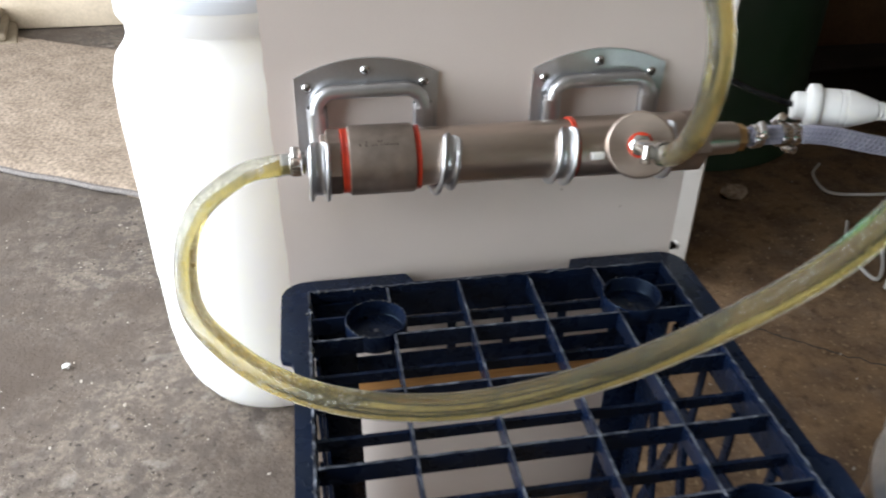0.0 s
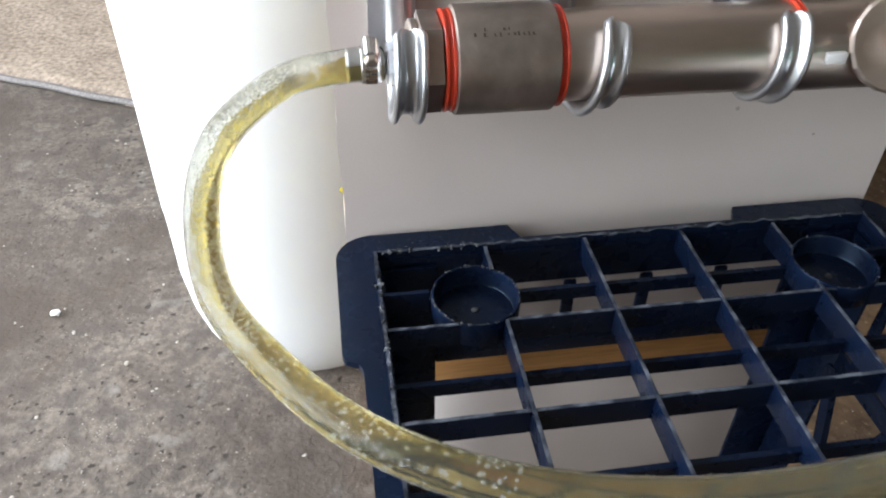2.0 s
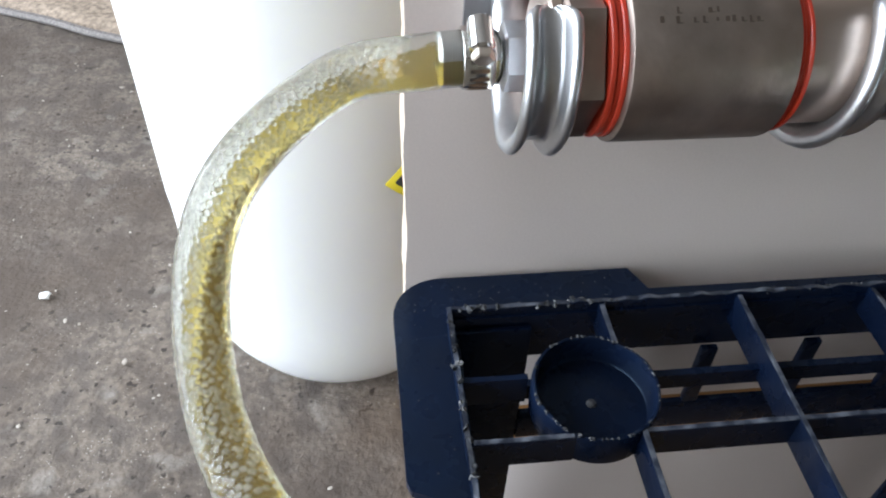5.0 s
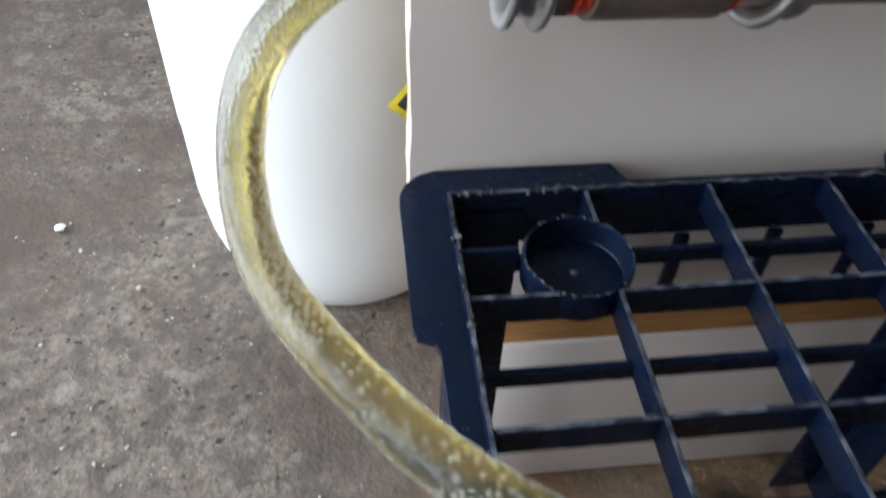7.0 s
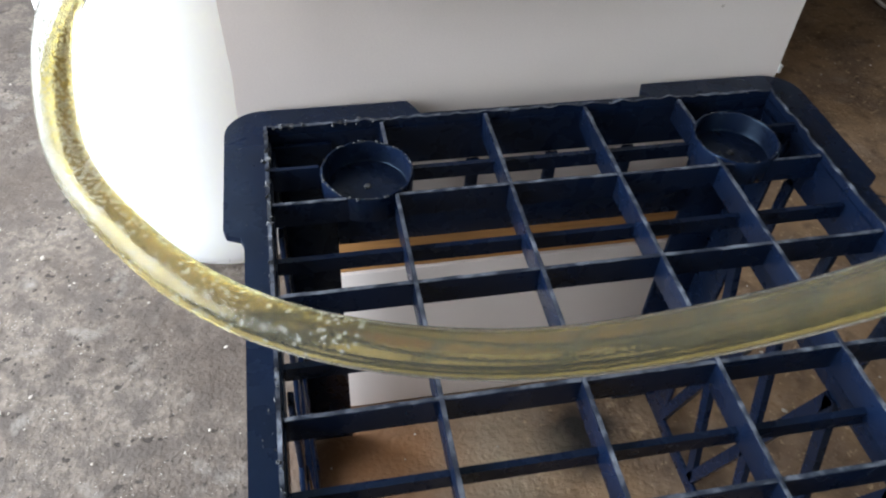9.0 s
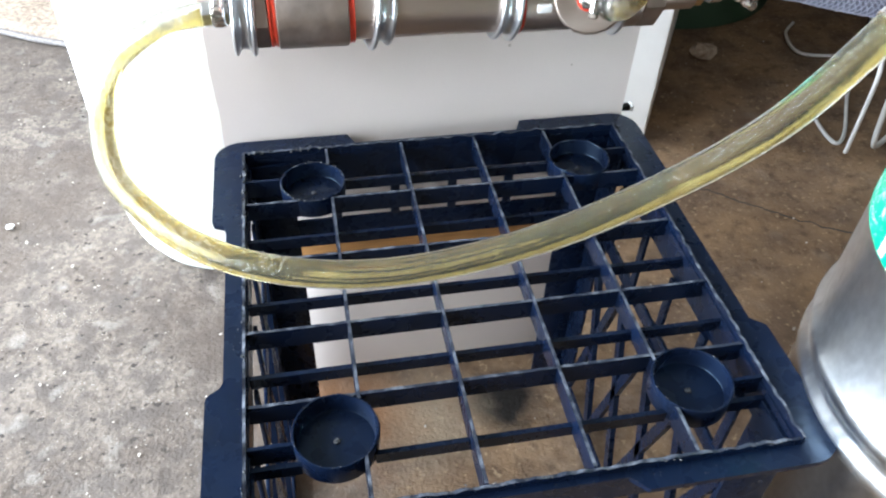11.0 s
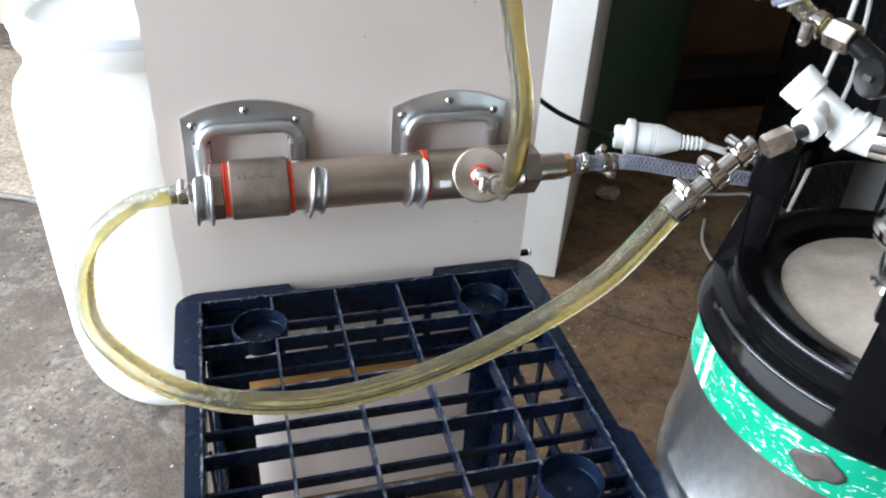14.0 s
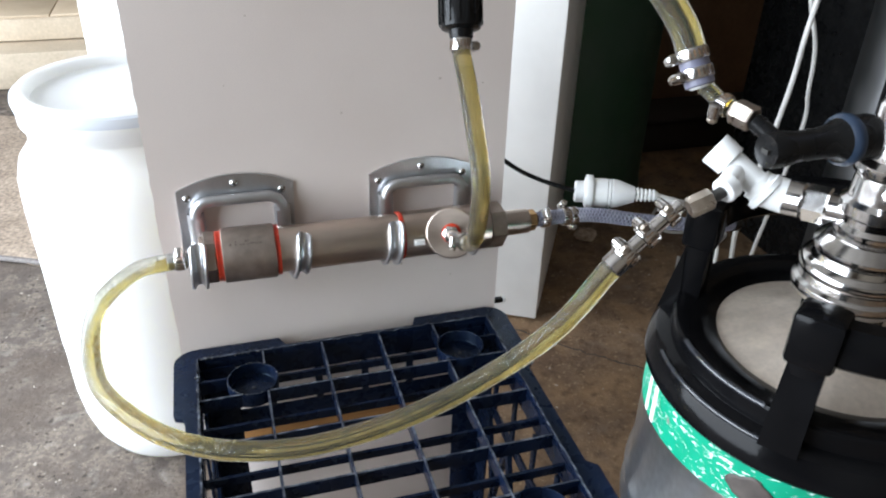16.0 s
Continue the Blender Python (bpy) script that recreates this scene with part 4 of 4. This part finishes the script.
    for y, xa, xb in ((0.5465, x0, 0.0590), (0.3015, x0, 0.0585), (0.5490, 0.3305, x1), (0.3030, 0.3308, x1)):
        part("short_rib", bar(xa, xb, y - w, y + w, CZ - h, CZ - 0.0010, seed=int(y * 100)), M_PLASTIC, crate)
    for n, (cx, cy) in enumerate(CUPS):
        m = Matrix.Translation((cx, cy, 0))
        bm = lathe(bmesh.new(), [(0, CZ - 0.0125), (0.0225, CZ - 0.0125), (0.0234, CZ - 0.0115), (0.0238, CZ - 0.001), (0.0243, CZ + 0.0002), (0.0252, CZ + 0.0002), (0.0257, CZ - 0.001), (0.0252, CZ - 0.0160), (0, CZ - 0.0160)], m, 44)
        rough_top(bm, 0.0015 if n == 0 else 0.0006, n + 40, CZ - 0.002)
        cup = part("cup", bm, M_PLASTIC, crate)
        part("sprue_mark", lathe(bmesh.new(), [(0.0022, CZ - 0.0124), (0.0018, CZ - 0.0114), (0, CZ - 0.0112)], m, 12), M_CRATE_EDGE, cup)
    # lower cross bars in the middle of each row of cells
    for a, b in zip(TY, TY[1:]):
        y = (a + b) / 2
        for xa, xb in spans(y, x0 + 0.0005, x1 - 0.0005, True):
            part("lower_bar", bar(xa, xb, y - 0.0016, y + 0.0016, CZ - 0.0195, CZ - 0.0105, 0.02, 0.0, 3), M_PLASTIC, crate)
    # walls: corner posts, bands, slats, crossed braces
    for sx, x in ((1, x0), (-1, x1)):
        for sy, y in ((1, y0), (-1, y1)):
            xa, xb, ya, yb = sorted((x, x + sx * 0.036)) + sorted((y, y + sy * 0.003))
            bm = boxed(xa, xb, ya, yb, 0.0, CZ - 0.012, 0.0008)
            xa, xb, ya, yb = sorted((x, x + sx * 0.003)) + sorted((y + sy * 0.0032, y + sy * 0.036))
            box(bm, xa, xb, ya, yb, 0.0, CZ - 0.012, 0.0008)
            part("corner_post", bm, M_PLASTIC, crate)
    q = 0.0014
    part("wall_band", boxed(x0 + 0.036, x1 - 0.036, y1 - 0.004, y1 - 0.001, 0.246, 0.268, 0.0006), M_PLASTIC, crate)
    for k in range(5):
        x = 0.104 + 0.0518 * k
        part("wall_slat", boxed(x - 0.004, x + 0.004, y1 - 0.0045, y1 - 0.0012, 0.268, CZ - 0.033, 0.0005), M_PLASTIC, crate)
    for x, s in ((x0 + 0.002, 1), (x1 - 0.002, -1)):
        for za, zb in ((0.0, 0.016), (0.236, 0.252)):
            part("wall_band", boxed(x - q, x + q, y0 + 0.036, y1 - 0.036, za, zb, 0.0005), M_PLASTIC, crate)
        for k in range(5):
            y = y0 + 0.052 + 0.055 * k
            part("wall_slat", boxed(x - 0.0016, x + 0.0016, y - 0.004, y + 0.004, 0.252, CZ - 0.033, 0.0005), M_PLASTIC, crate)
        n = 4
        for k in range(n):
            ya, yb = y0 + 0.036 + (y1 - y0 - 0.072) * k / n, y0 + 0.036 + (y1 - y0 - 0.072) * (k + 1) / n
            for p, r2 in (((ya, 0.016), (yb, 0.236)), ((yb, 0.016), (ya, 0.236))):
                part("brace", sweep([(x, p[0], p[1]), (x, r2[0], r2[1])], [(-0.0026, -0.0045), (0.0026, -0.0045), (0.0026, 0.0045), (-0.0026, 0.0045)]), M_PLASTIC, crate)
    for za, zb in ((0.0, 0.016), (0.236, 0.252)):
        part("wall_band", boxed(x0 + 0.036, x1 - 0.036, y0 + 0.001, y0 + 0.004, za, zb, 0.0005), M_PLASTIC, crate)
    for k in range(4):
        xa, xb = x0 + 0.036 + (x1 - x0 - 0.072) * k / 4, x0 + 0.036 + (x1 - x0 - 0.072) * (k + 1) / 4
        for p, r2 in (((xa, 0.016), (xb, 0.236)), ((xb, 0.016), (xa, 0.236))):
            part("brace", sweep([(p[0], y0 + 0.003, p[1]), (r2[0], y0 + 0.003, r2[1])], [(-0.0026, -0.0045), (0.0026, -0.0045), (0.0026, 0.0045), (-0.0026, 0.0045)]), M_PLASTIC, crate)


build_crate()

# ---- keg ----
KX, KY, KR = 0.4988, 0.2602, 0.1250


def ring_arc(r, z, a0, a1, section, n=30):
    line = [Vector((KX + r * math.cos(radians(a0 + (a1 - a0) * k / n)), KY + r * math.sin(radians(a0 + (a1 - a0) * k / n)), z)) for k in range(n + 1)]
    return sweep(line, section)


def build_keg():
    keg = thing("beer_keg", "steel beer keg with black rubber top and worn green band", "keg")
    c = Matrix.Translation((KX, KY, 0))
    prof = [(0, 0.012), (0.096, 0.012), (0.104, 0.0), (0.112, 0.0), (0.119, 0.012), (0.123, 0.04), (KR, 0.07)]
    for z in (0.338, 0.362):
        prof += [(KR, z - 0.009), (KR + 0.0032, z - 0.004), (KR + 0.0036, z), (KR + 0.0032, z + 0.004), (KR, z + 0.009)]
    prof += [(KR, 0.446), (KR, 0.492), (0.121, 0.503), (0.104, 0.512), (0.088, 0.516), (0.066, 0.522), (0.042, 0.528), (0.028, 0.531), (0, 0.531)]
    part("body", lathe(bmesh.new(), [p for p in prof if p[1] < 0.494], c, 96), M_KEG, keg)
    part("dome", lathe(bmesh.new(), [p for p in prof if p[1] > 0.493], c, 72), M_DOME, keg, "matt bare steel dome")
    band = part("paint_band", lathe(bmesh.new(), [(KR, 0.447), (KR + 0.0009, 0.4475), (KR + 0.0009, 0.4875), (KR, 0.488)], c, 128), M_BAND, keg, "scratched green paint band")
    # unreadable white strokes on the band
    for a in (163.5, 169.5):
        bm = bmesh.new()
        m = c @ Matrix.Rotation(radians(a), 4, "Z")
        box(bm, KR + 0.0007, KR + 0.0013, -0.0030, 0.0026, 0.4490 - 0.0008 * (a > 165), 0.486, m=m)
        part("white_stroke", bm, M_LABEL, band)
    # paint worn through to bare metal
    rng = random.Random(6)
    bm = bmesh.new()
    edge = [1 + 0.14 * math.sin(k * 0.449 + 1) + 0.10 * math.sin(k * 0.898 + 2) + rng.uniform(-0.06, 0.06) for k in range(28)]
    rings = []
    for s in (0.25, 0.5, 0.75, 1.0):
        rings.append([bm.verts.new(c @ Matrix.Rotation(radians(213 + 6.2 * s * edge[k] * math.cos(k * math.pi / 14)), 4, "Z") @ Vector((KR + 0.0012, 0, 0.4655 + 0.0115 * s * edge[k] * math.sin(k * math.pi / 14)))) for k in range(28)])
    bm.faces.new(rings[0])
    for p, q in zip(rings, rings[1:]):
        for k in range(28):
            bm.faces.new((p[k], p[(k + 1) % 28], q[(k + 1) % 28], q[k]))
    part("bare_patch", bm, simple("bare_grey_patch", (0.085, 0.072, 0.064), 0.6, col2=(0.055, 0.046, 0.042), scale=60), band, "bare metal patch").modifiers.new("thick", "SOLIDIFY").thickness = 0.0006
    top = [(KR - 0.002, 0.486), (KR + 0.0040, 0.4865), (KR + 0.0055, 0.489), (KR + 0.0046, 0.497), (KR - 0.0002, 0.5070), (KR - 0.0022, 0.5086), (KR - 0.0100, 0.5110),
           (KR - 0.0112, 0.5235), (KR - 0.0125, 0.5256), (KR - 0.0165, 0.5262), (KR - 0.0360, 0.5225), (KR - 0.0455, 0.5165), (KR - 0.0475, 0.509), (KR - 0.030, 0.506), (KR - 0.002, 0.495)]
    rubber = part("rubber_top", lathe(bmesh.new(), top + [top[0]], c, 96), M_RUBBER, keg, "glossy black moulded rubber top", smooth=24)
    # thin ridges added so that highlight lines show on the rubber
    part("ridge", ring_arc(KR - 0.0122, 0.5252, 170, 209, circle(0.0021, 10)), M_RIDGE, rubber, "thin ridge, paler and shinier to carry a highlight")
    part("ridge", ring_arc(KR - 0.0012, 0.5076, 165, 216, circle(0.0019, 10)), M_RIDGE, rubber, "thin ridge, paler and shinier to carry a highlight")
    sec = [(-0.009, -0.013), (-0.006, -0.016), (0.006, -0.016), (0.009, -0.013), (0.009, 0.009), (0.006, 0.013), (-0.006, 0.013), (-0.009, 0.009)]
    for a0, a1 in ((211, 318), (137, 28)):
        s = 1 if a1 > a0 else -1
        grip = part("handle", ring_arc(0.1060, 0.587, a0, a1, sec), M_RUBBER, keg, "rubber carrying handle")
        for a in (a0 + 6 * s, a1 - 6 * s):
            bm = bmesh.new()
            m = c @ Matrix.Rotation(radians(a), 4, "Z")
            box(bm, 0.0960, 0.1160, -0.0110, 0.0110, 0.512, 0.588, 0.004, m=m)
            # foot that flares onto the rim
            v = [bm.verts.new(m @ Vector(p)) for p in ((0.1145, -0.0110, 0.566), (0.1145, 0.0110, 0.566), (0.1270, 0.0125, 0.506), (0.1270, -0.0125, 0.506), (0.110, -0.012, 0.51), (0.110, 0.012, 0.51))]
            for f in ((0, 1, 2, 3), (0, 3, 4), (1, 5, 2), (2, 5, 4, 3), (0, 4, 5, 1)):
                bm.faces.new([v[k] for k in f])
            part("handle_post", bm, M_RUBBER, grip)
            part("post_cap", box(bmesh.new(), 0.0930, 0.1190, -0.0150, 0.0150, 0.5665, 0.6035, 0.004, m=m), M_RUBBER, grip)
    part("neck", lathe(bmesh.new(), [(0.032, 0.526), (0.029, 0.532), (0.0275, 0.536), (0.0275, 0.558), (0.026, 0.5605), (0, 0.5605)], c, 48), M_CHROME, keg, "polished neck")


build_keg()


# ---- keg coupler with its fittings ----
def build_coupler():
    cp = thing("keg_coupler", "chrome keg coupler with black lever locked on the keg neck", "coupler")
    c = Matrix.Translation((KX, KY, 0))
    base = [(0, 0.561), (0.036, 0.561), (0.0395, 0.564), (0.0402, 0.568), (0.0395, 0.572), (0.0365, 0.574), (0.0360, 0.578), (0.0380, 0.581), (0.0380, 0.585), (0.0360, 0.588), (0.0320, 0.590),
            (0.0305, 0.594), (0.0322, 0.597), (0.0322, 0.601), (0.028, 0.605), (0.0245, 0.608), (0, 0.608)]
    part("base_ring", lathe(bmesh.new(), base, c, 64), M_CHROME, cp)
    part("lug", box(bmesh.new(), 0.036, 0.0425, -0.010, 0.010, 0.553, 0.5605, 0.002, m=c @ pose(0, 0, 0, 0, 0, 205)), M_CHROME, cp)
    col = [(0, 0.608), (0.0215, 0.608), (0.0232, 0.611), (0.0232, 0.616), (0.0205, 0.619), (0.0205, 0.624), (0.0240, 0.627), (0.0240, 0.634), (0.0205, 0.637), (0.0195, 0.652), (0.0220, 0.655), (0.0220, 0.662),
           (0.018, 0.666), (0.018, 0.700), (0.015, 0.704), (0, 0.704)]
    part("column", lathe(bmesh.new(), col, c, 56), M_CHROME, cp)
    part("side_screw", rod((KX - 0.010, KY - 0.015, 0.645), (KX - 0.015, KY - 0.0225, 0.648), 0.0055, 20, 0.001), M_CHROME, cp)
    # side arm to the white tee
    a, b = Vector((KX - 0.006, KY + 0.006, 0.622)), Vector((0.4650, 0.3050, 0.6190))
    d = (b - a).normalized()
    part("side_arm", rod(a, b, 0.0100, 32), M_CHROME, cp)
    part("union_nut", hexnut(b - d * 0.028, b - d * 0.012, 0.0135), M_CHROME, cp)
    part("union_ring", rod(b - d * 0.012, b + d * 0.002, 0.0128, 36, 0.0015), M_CHROME, cp)
    # lever
    e0, e1 = Vector((0.4060, 0.2700, 0.6750)), Vector((0.4835, 0.2720, 0.6770))
    m = along(e0, e1) @ Matrix.Diagonal((0.82, 0.82, 1.05, 1))
    lever = part("lever", lathe(bmesh.new(), [(0, 0.001), (0.0105, 0.001), (0.0130, 0.0), (0.0140, 0.003), (0.0138, 0.012), (0.0122, 0.020), (0.0122, 0.036), (0.0140, 0.046), (0.0170, 0.050), (0.0185, 0.054), (0.0185, 0.072), (0.017, 0.076), (0, 0.076)], m, 40), M_BLACK, cp, "black plastic lever grip")
    part("lever_ring", lathe(bmesh.new(), [(0.016, 0.0505), (0.0200, 0.0525), (0.0212, 0.0555), (0.0200, 0.059), (0.016, 0.061)], m, 44), M_BLUE, lever, "dark blue ring")
    part("lever_slot", box(bmesh.new(), -0.0035, 0.0035, -0.002, 0.002, -0.0012, 0.002, m=m), M_SLOT, lever)
    part("lever_arm", rod((0.4820, 0.2720, 0.6770), (KX + 0.03, KY + 0.008, 0.676), 0.0125, 32, 0.002), M_NICKEL, cp)
    part("top_tail", rod((KX, KY, 0.700), (KX + 0.01, KY + 0.01, 0.79), 0.0125, 24, 0.002), M_BRAID_IN, cp, "grey braided tail hose")
    return b, d


tee_at, tee_way = build_coupler()


def build_tee():
    tee = thing("plastic_tee", "white plastic quick-connect tee between hose and coupler", "fitting")
    b, d = tee_at, tee_way
    f = Vector((0.4520, 0.3165, 0.6215))
    o = Vector((0.4270, 0.3465, 0.6435))
    w = (o - f).normalized()
    part("flange", lathe(bmesh.new(), [(0, 0), (0.0130, 0), (0.0150, 0.001), (0.0150, 0.005), (0.0120, 0.0065), (0.0120, 0.012), (0, 0.012)], along(f - w * 0.006, o), 36), M_WHITE, tee)
    part("spigot", rod(b, f, 0.0125, 32, 0.001), M_WHITE, tee)
    part("run", rod(f, o - w * 0.016, 0.0096, 32), M_WHITE, tee)
    part("collar", lathe(bmesh.new(), [(0, 0), (0.0098, 0), (0.0122, 0.0015), (0.0128, 0.0155), (0.0122, 0.0165), (0.0085, 0.0165), (0.0072, 0.008), (0, 0.008)], along(o - w * 0.0165, o), 36), M_WHITE, tee)
    q = (f + o) / 2
    part("branch", rod(q, (0.4190, 0.3155, 0.6245), 0.0078, 30, 0.001), M_WHITE, tee)
    part("branch_collar", rod((0.4265, 0.3185, 0.6275), (0.4175, 0.3150, 0.6238), 0.0094, 30, 0.001), M_WHITE, tee)
    part("stem", rod((0.4180, 0.3152, 0.6240), (0.4080, 0.3140, 0.6200), 0.0043), M_SLOT, tee)
    part("flare_nut", hexnut((0.4090, 0.3142, 0.6205), (0.3930, 0.3155, 0.6135), 0.0077), M_NICKEL, tee, "nickel hexagonal flare nut")


build_tee()

UP = [(0.300, 0.470, 0.905), (0.318, 0.430, 0.850), (0.336, 0.398, 0.805), (0.355, 0.374, 0.775), (0.372, 0.357, 0.751), (0.3825, 0.345, 0.732), (0.3865, 0.336, 0.716)]
up_line = spline(UP, 9)
up_hose = build_hose("upper_hose", up_line, 0.0098, "clear hose with yellow liquid, clamped to a thin tube")
wu = (up_line[-1] - up_line[-4]).normalized()
pu = up_line[-1]
worm_clamp(up_hose, pu - wu * 0.001, wu, 0.0100, 215, 0.0075)
worm_clamp(up_hose, pu + wu * 0.0115, wu, 0.0100, 200, 0.0075)
part("sleeve", rod(pu - wu * 0.001, pu + wu * 0.020, 0.0096, 28, 0.001), M_BRAID_IN, up_hose)
part("white_ring", rod(pu + wu * 0.015, pu + wu * 0.0215, 0.0072, 28, 0.001), M_WHITE, up_hose)
thin = spline([pu + wu * 0.020, (0.3925, 0.3235, 0.6985), (0.3985, 0.313, 0.6920), (0.4030, 0.302, 0.6895)], 8)
part("thin_tube", sweep(thin, circle(0.0054, 16)), M_PVC, up_hose, "thin clear connecting tube")
part("thin_liquid", sweep(thin, circle(0.0038, 12)), M_LIQUID, up_hose)
worm_clamp(up_hose, (0.3995, 0.310, 0.6910), (0.35, -1, -0.15), 0.0064, 190, 0.0075)
part("flare_nut", hexnut((0.4025, 0.3035, 0.6895), (0.4075, 0.2890, 0.6880), 0.0086), M_NICKEL, up_hose)
part("elbow", rod((0.4070, 0.2900, 0.6880), (0.4165, 0.2760, 0.6790), 0.0056, 24, 0.001), M_BLACK, up_hose, "black elbow")


# ---- background ----
def build_background():
    drum = thing("steel_drum", "large dark green steel drum in the shade", "drum")
    c = Matrix.Translation((0.875, 1.63, 0))
    part("shell", lathe(bmesh.new(), [(0, 0.02), (0.25, 0.02), (0.26, 0.0), (0.265, 0.0), (0.262, 0.02), (0.262, 0.87), (0.25, 0.872), (0, 0.872)], c, 72), M_GREEN, drum)
    part("hoop", lathe(bmesh.new(), [(0.261, 0.58), (0.268, 0.59), (0.268, 0.61), (0.261, 0.62)], c, 72), M_GREEN, drum)
    part("rim", lathe(bmesh.new(), [(0.255, 0.868), (0.2665, 0.868), (0.268, 0.88), (0.2655, 0.892), (0.256, 0.892), (0.255, 0.868)], c, 72), M_GREEN, drum)
    # low dark block that fills the area below the brown sheet
    crate = thing("dark_block", "low dark block on the floor before the brown sheet", "box")
    m_dark = simple("dark_stained_wood", (0.018, 0.013, 0.011), 0.7, col2=(0.03, 0.022, 0.018), scale=12, stretch=(0.2, 1, 1))
    part("body", boxed(1.18, 1.80, 1.66, 1.80, 0, 0.085, 0.006), m_dark, crate)
    part("lid", boxed(1.17, 1.81, 1.65, 1.81, 0.0855, 0.10, 0.004), m_dark, crate)
    sheet = thing("hardboard_sheet", "brown hardboard sheet standing upright behind the low dark block", "board")
    part("panel", box(bmesh.new(), 1.10, 2.00, 1.83, 1.842, 0.0, 1.10, 0.002, m=pose(0, 0, 0)), simple("brown_hardboard", (0.25, 0.150, 0.085), 0.7, col2=(0.18, 0.105, 0.06), scale=5, grain=0.1, gscale=90, bump=0.2), sheet)
    part("edge_strip", boxed(1.098, 2.002, 1.826, 1.8455, 1.1005, 1.112, 0.002), m_dark, sheet)
    rack = thing("black_cabinet", "tall black cabinet standing in the dark", "cabinet")
    part("body", boxed(1.20, 1.70, 1.00, 1.30, 0.0, 1.3, 0.008), M_BLACK, rack)
    part("door", boxed(1.205, 1.695, 0.988, 0.9985, 0.04, 1.29, 0.003), M_BLACK, rack)
    tank = thing("steel_cylinder", "tall brushed steel cylinder beside the keg", "cylinder")
    c = Matrix.Translation((1.20, 0.815, 0))
    part("shell", lathe(bmesh.new(), [(0, 0), (0.125, 0), (0.135, 0.01), (0.138, 0.03), (0.138, 0.78), (0.125, 0.80), (0, 0.81)], c, 64), simple("dull_cylinder_steel", (0.33, 0.33, 0.335), 0.34, 1.0, col2=(0.26, 0.26, 0.265), scale=5, rough2=0.42), tank)
    part("seam_strip", boxed(1.059, 1.065, 0.80, 0.806, 0.03, 0.78), M_BLACK, tank)
    lines = (
        [(1.01, 0.92, 0.95), (0.99, 0.90, 0.70), (0.981, 0.90, 0.615), (0.975, 0.90, 0.546), (0.973, 0.90, 0.482), (0.966, 0.90, 0.415), (0.938, 0.90, 0.228), (0.940, 0.90, 0.153), (0.965, 0.91, 0.03), (1.04, 0.96, 0.006)],
        [(0.955, 0.93, 0.95), (0.965, 0.92, 0.72), (0.981, 0.92, 0.610), (1.017, 0.92, 0.520), (1.028, 0.92, 0.443), (1.036, 0.92, 0.382), (1.0136, 0.92, 0.220), (1.0012, 0.92, 0.132), (1.02, 0.94, 0.008)],
    )
    for n, pts in enumerate(lines):
        cable = thing("white_cable", "thin white cable hanging down beside the steel cylinder", "cable", "white cables")
        part("lead", sweep(spline(pts, 10), circle(0.0043 - 0.0007 * n, 10)), M_CABLE, cable)
    loop_pts = [(1.083, 1.358, 0.004), (1.042, 1.312, 0.004), (1.031, 1.241, 0.004), (1.096, 1.220, 0.004), (1.150, 1.213, 0.004), (1.157, 1.189, 0.004), (1.105, 1.151, 0.004),
                (1.046, 1.096, 0.004), (0.970, 0.983, 0.004), (0.9355, 0.953, 0.004), (0.934, 0.997, 0.004), (0.953, 1.060, 0.004), (1.000, 1.130, 0.004)]
    cable = thing("white_cable", "thin white cable lying in loops on the brown floor", "cable", "white cables")
    part("lead", sweep(spline(loop_pts, 10), circle(0.0032, 8)), M_CABLE, cable)
    wire = thing("black_cable", "thin dark cable hanging down the wall", "cable")
    part("lead", sweep(spline([(1.25, 1.60, 1.1), (1.22, 1.62, 0.85), (1.12, 1.66, 0.62), (1.06, 1.70, 0.45), (1.12, 1.72, 0.2), (1.2, 1.70, 0.005)], 10), circle(0.004, 8)), M_BLACK, wire)


build_background()
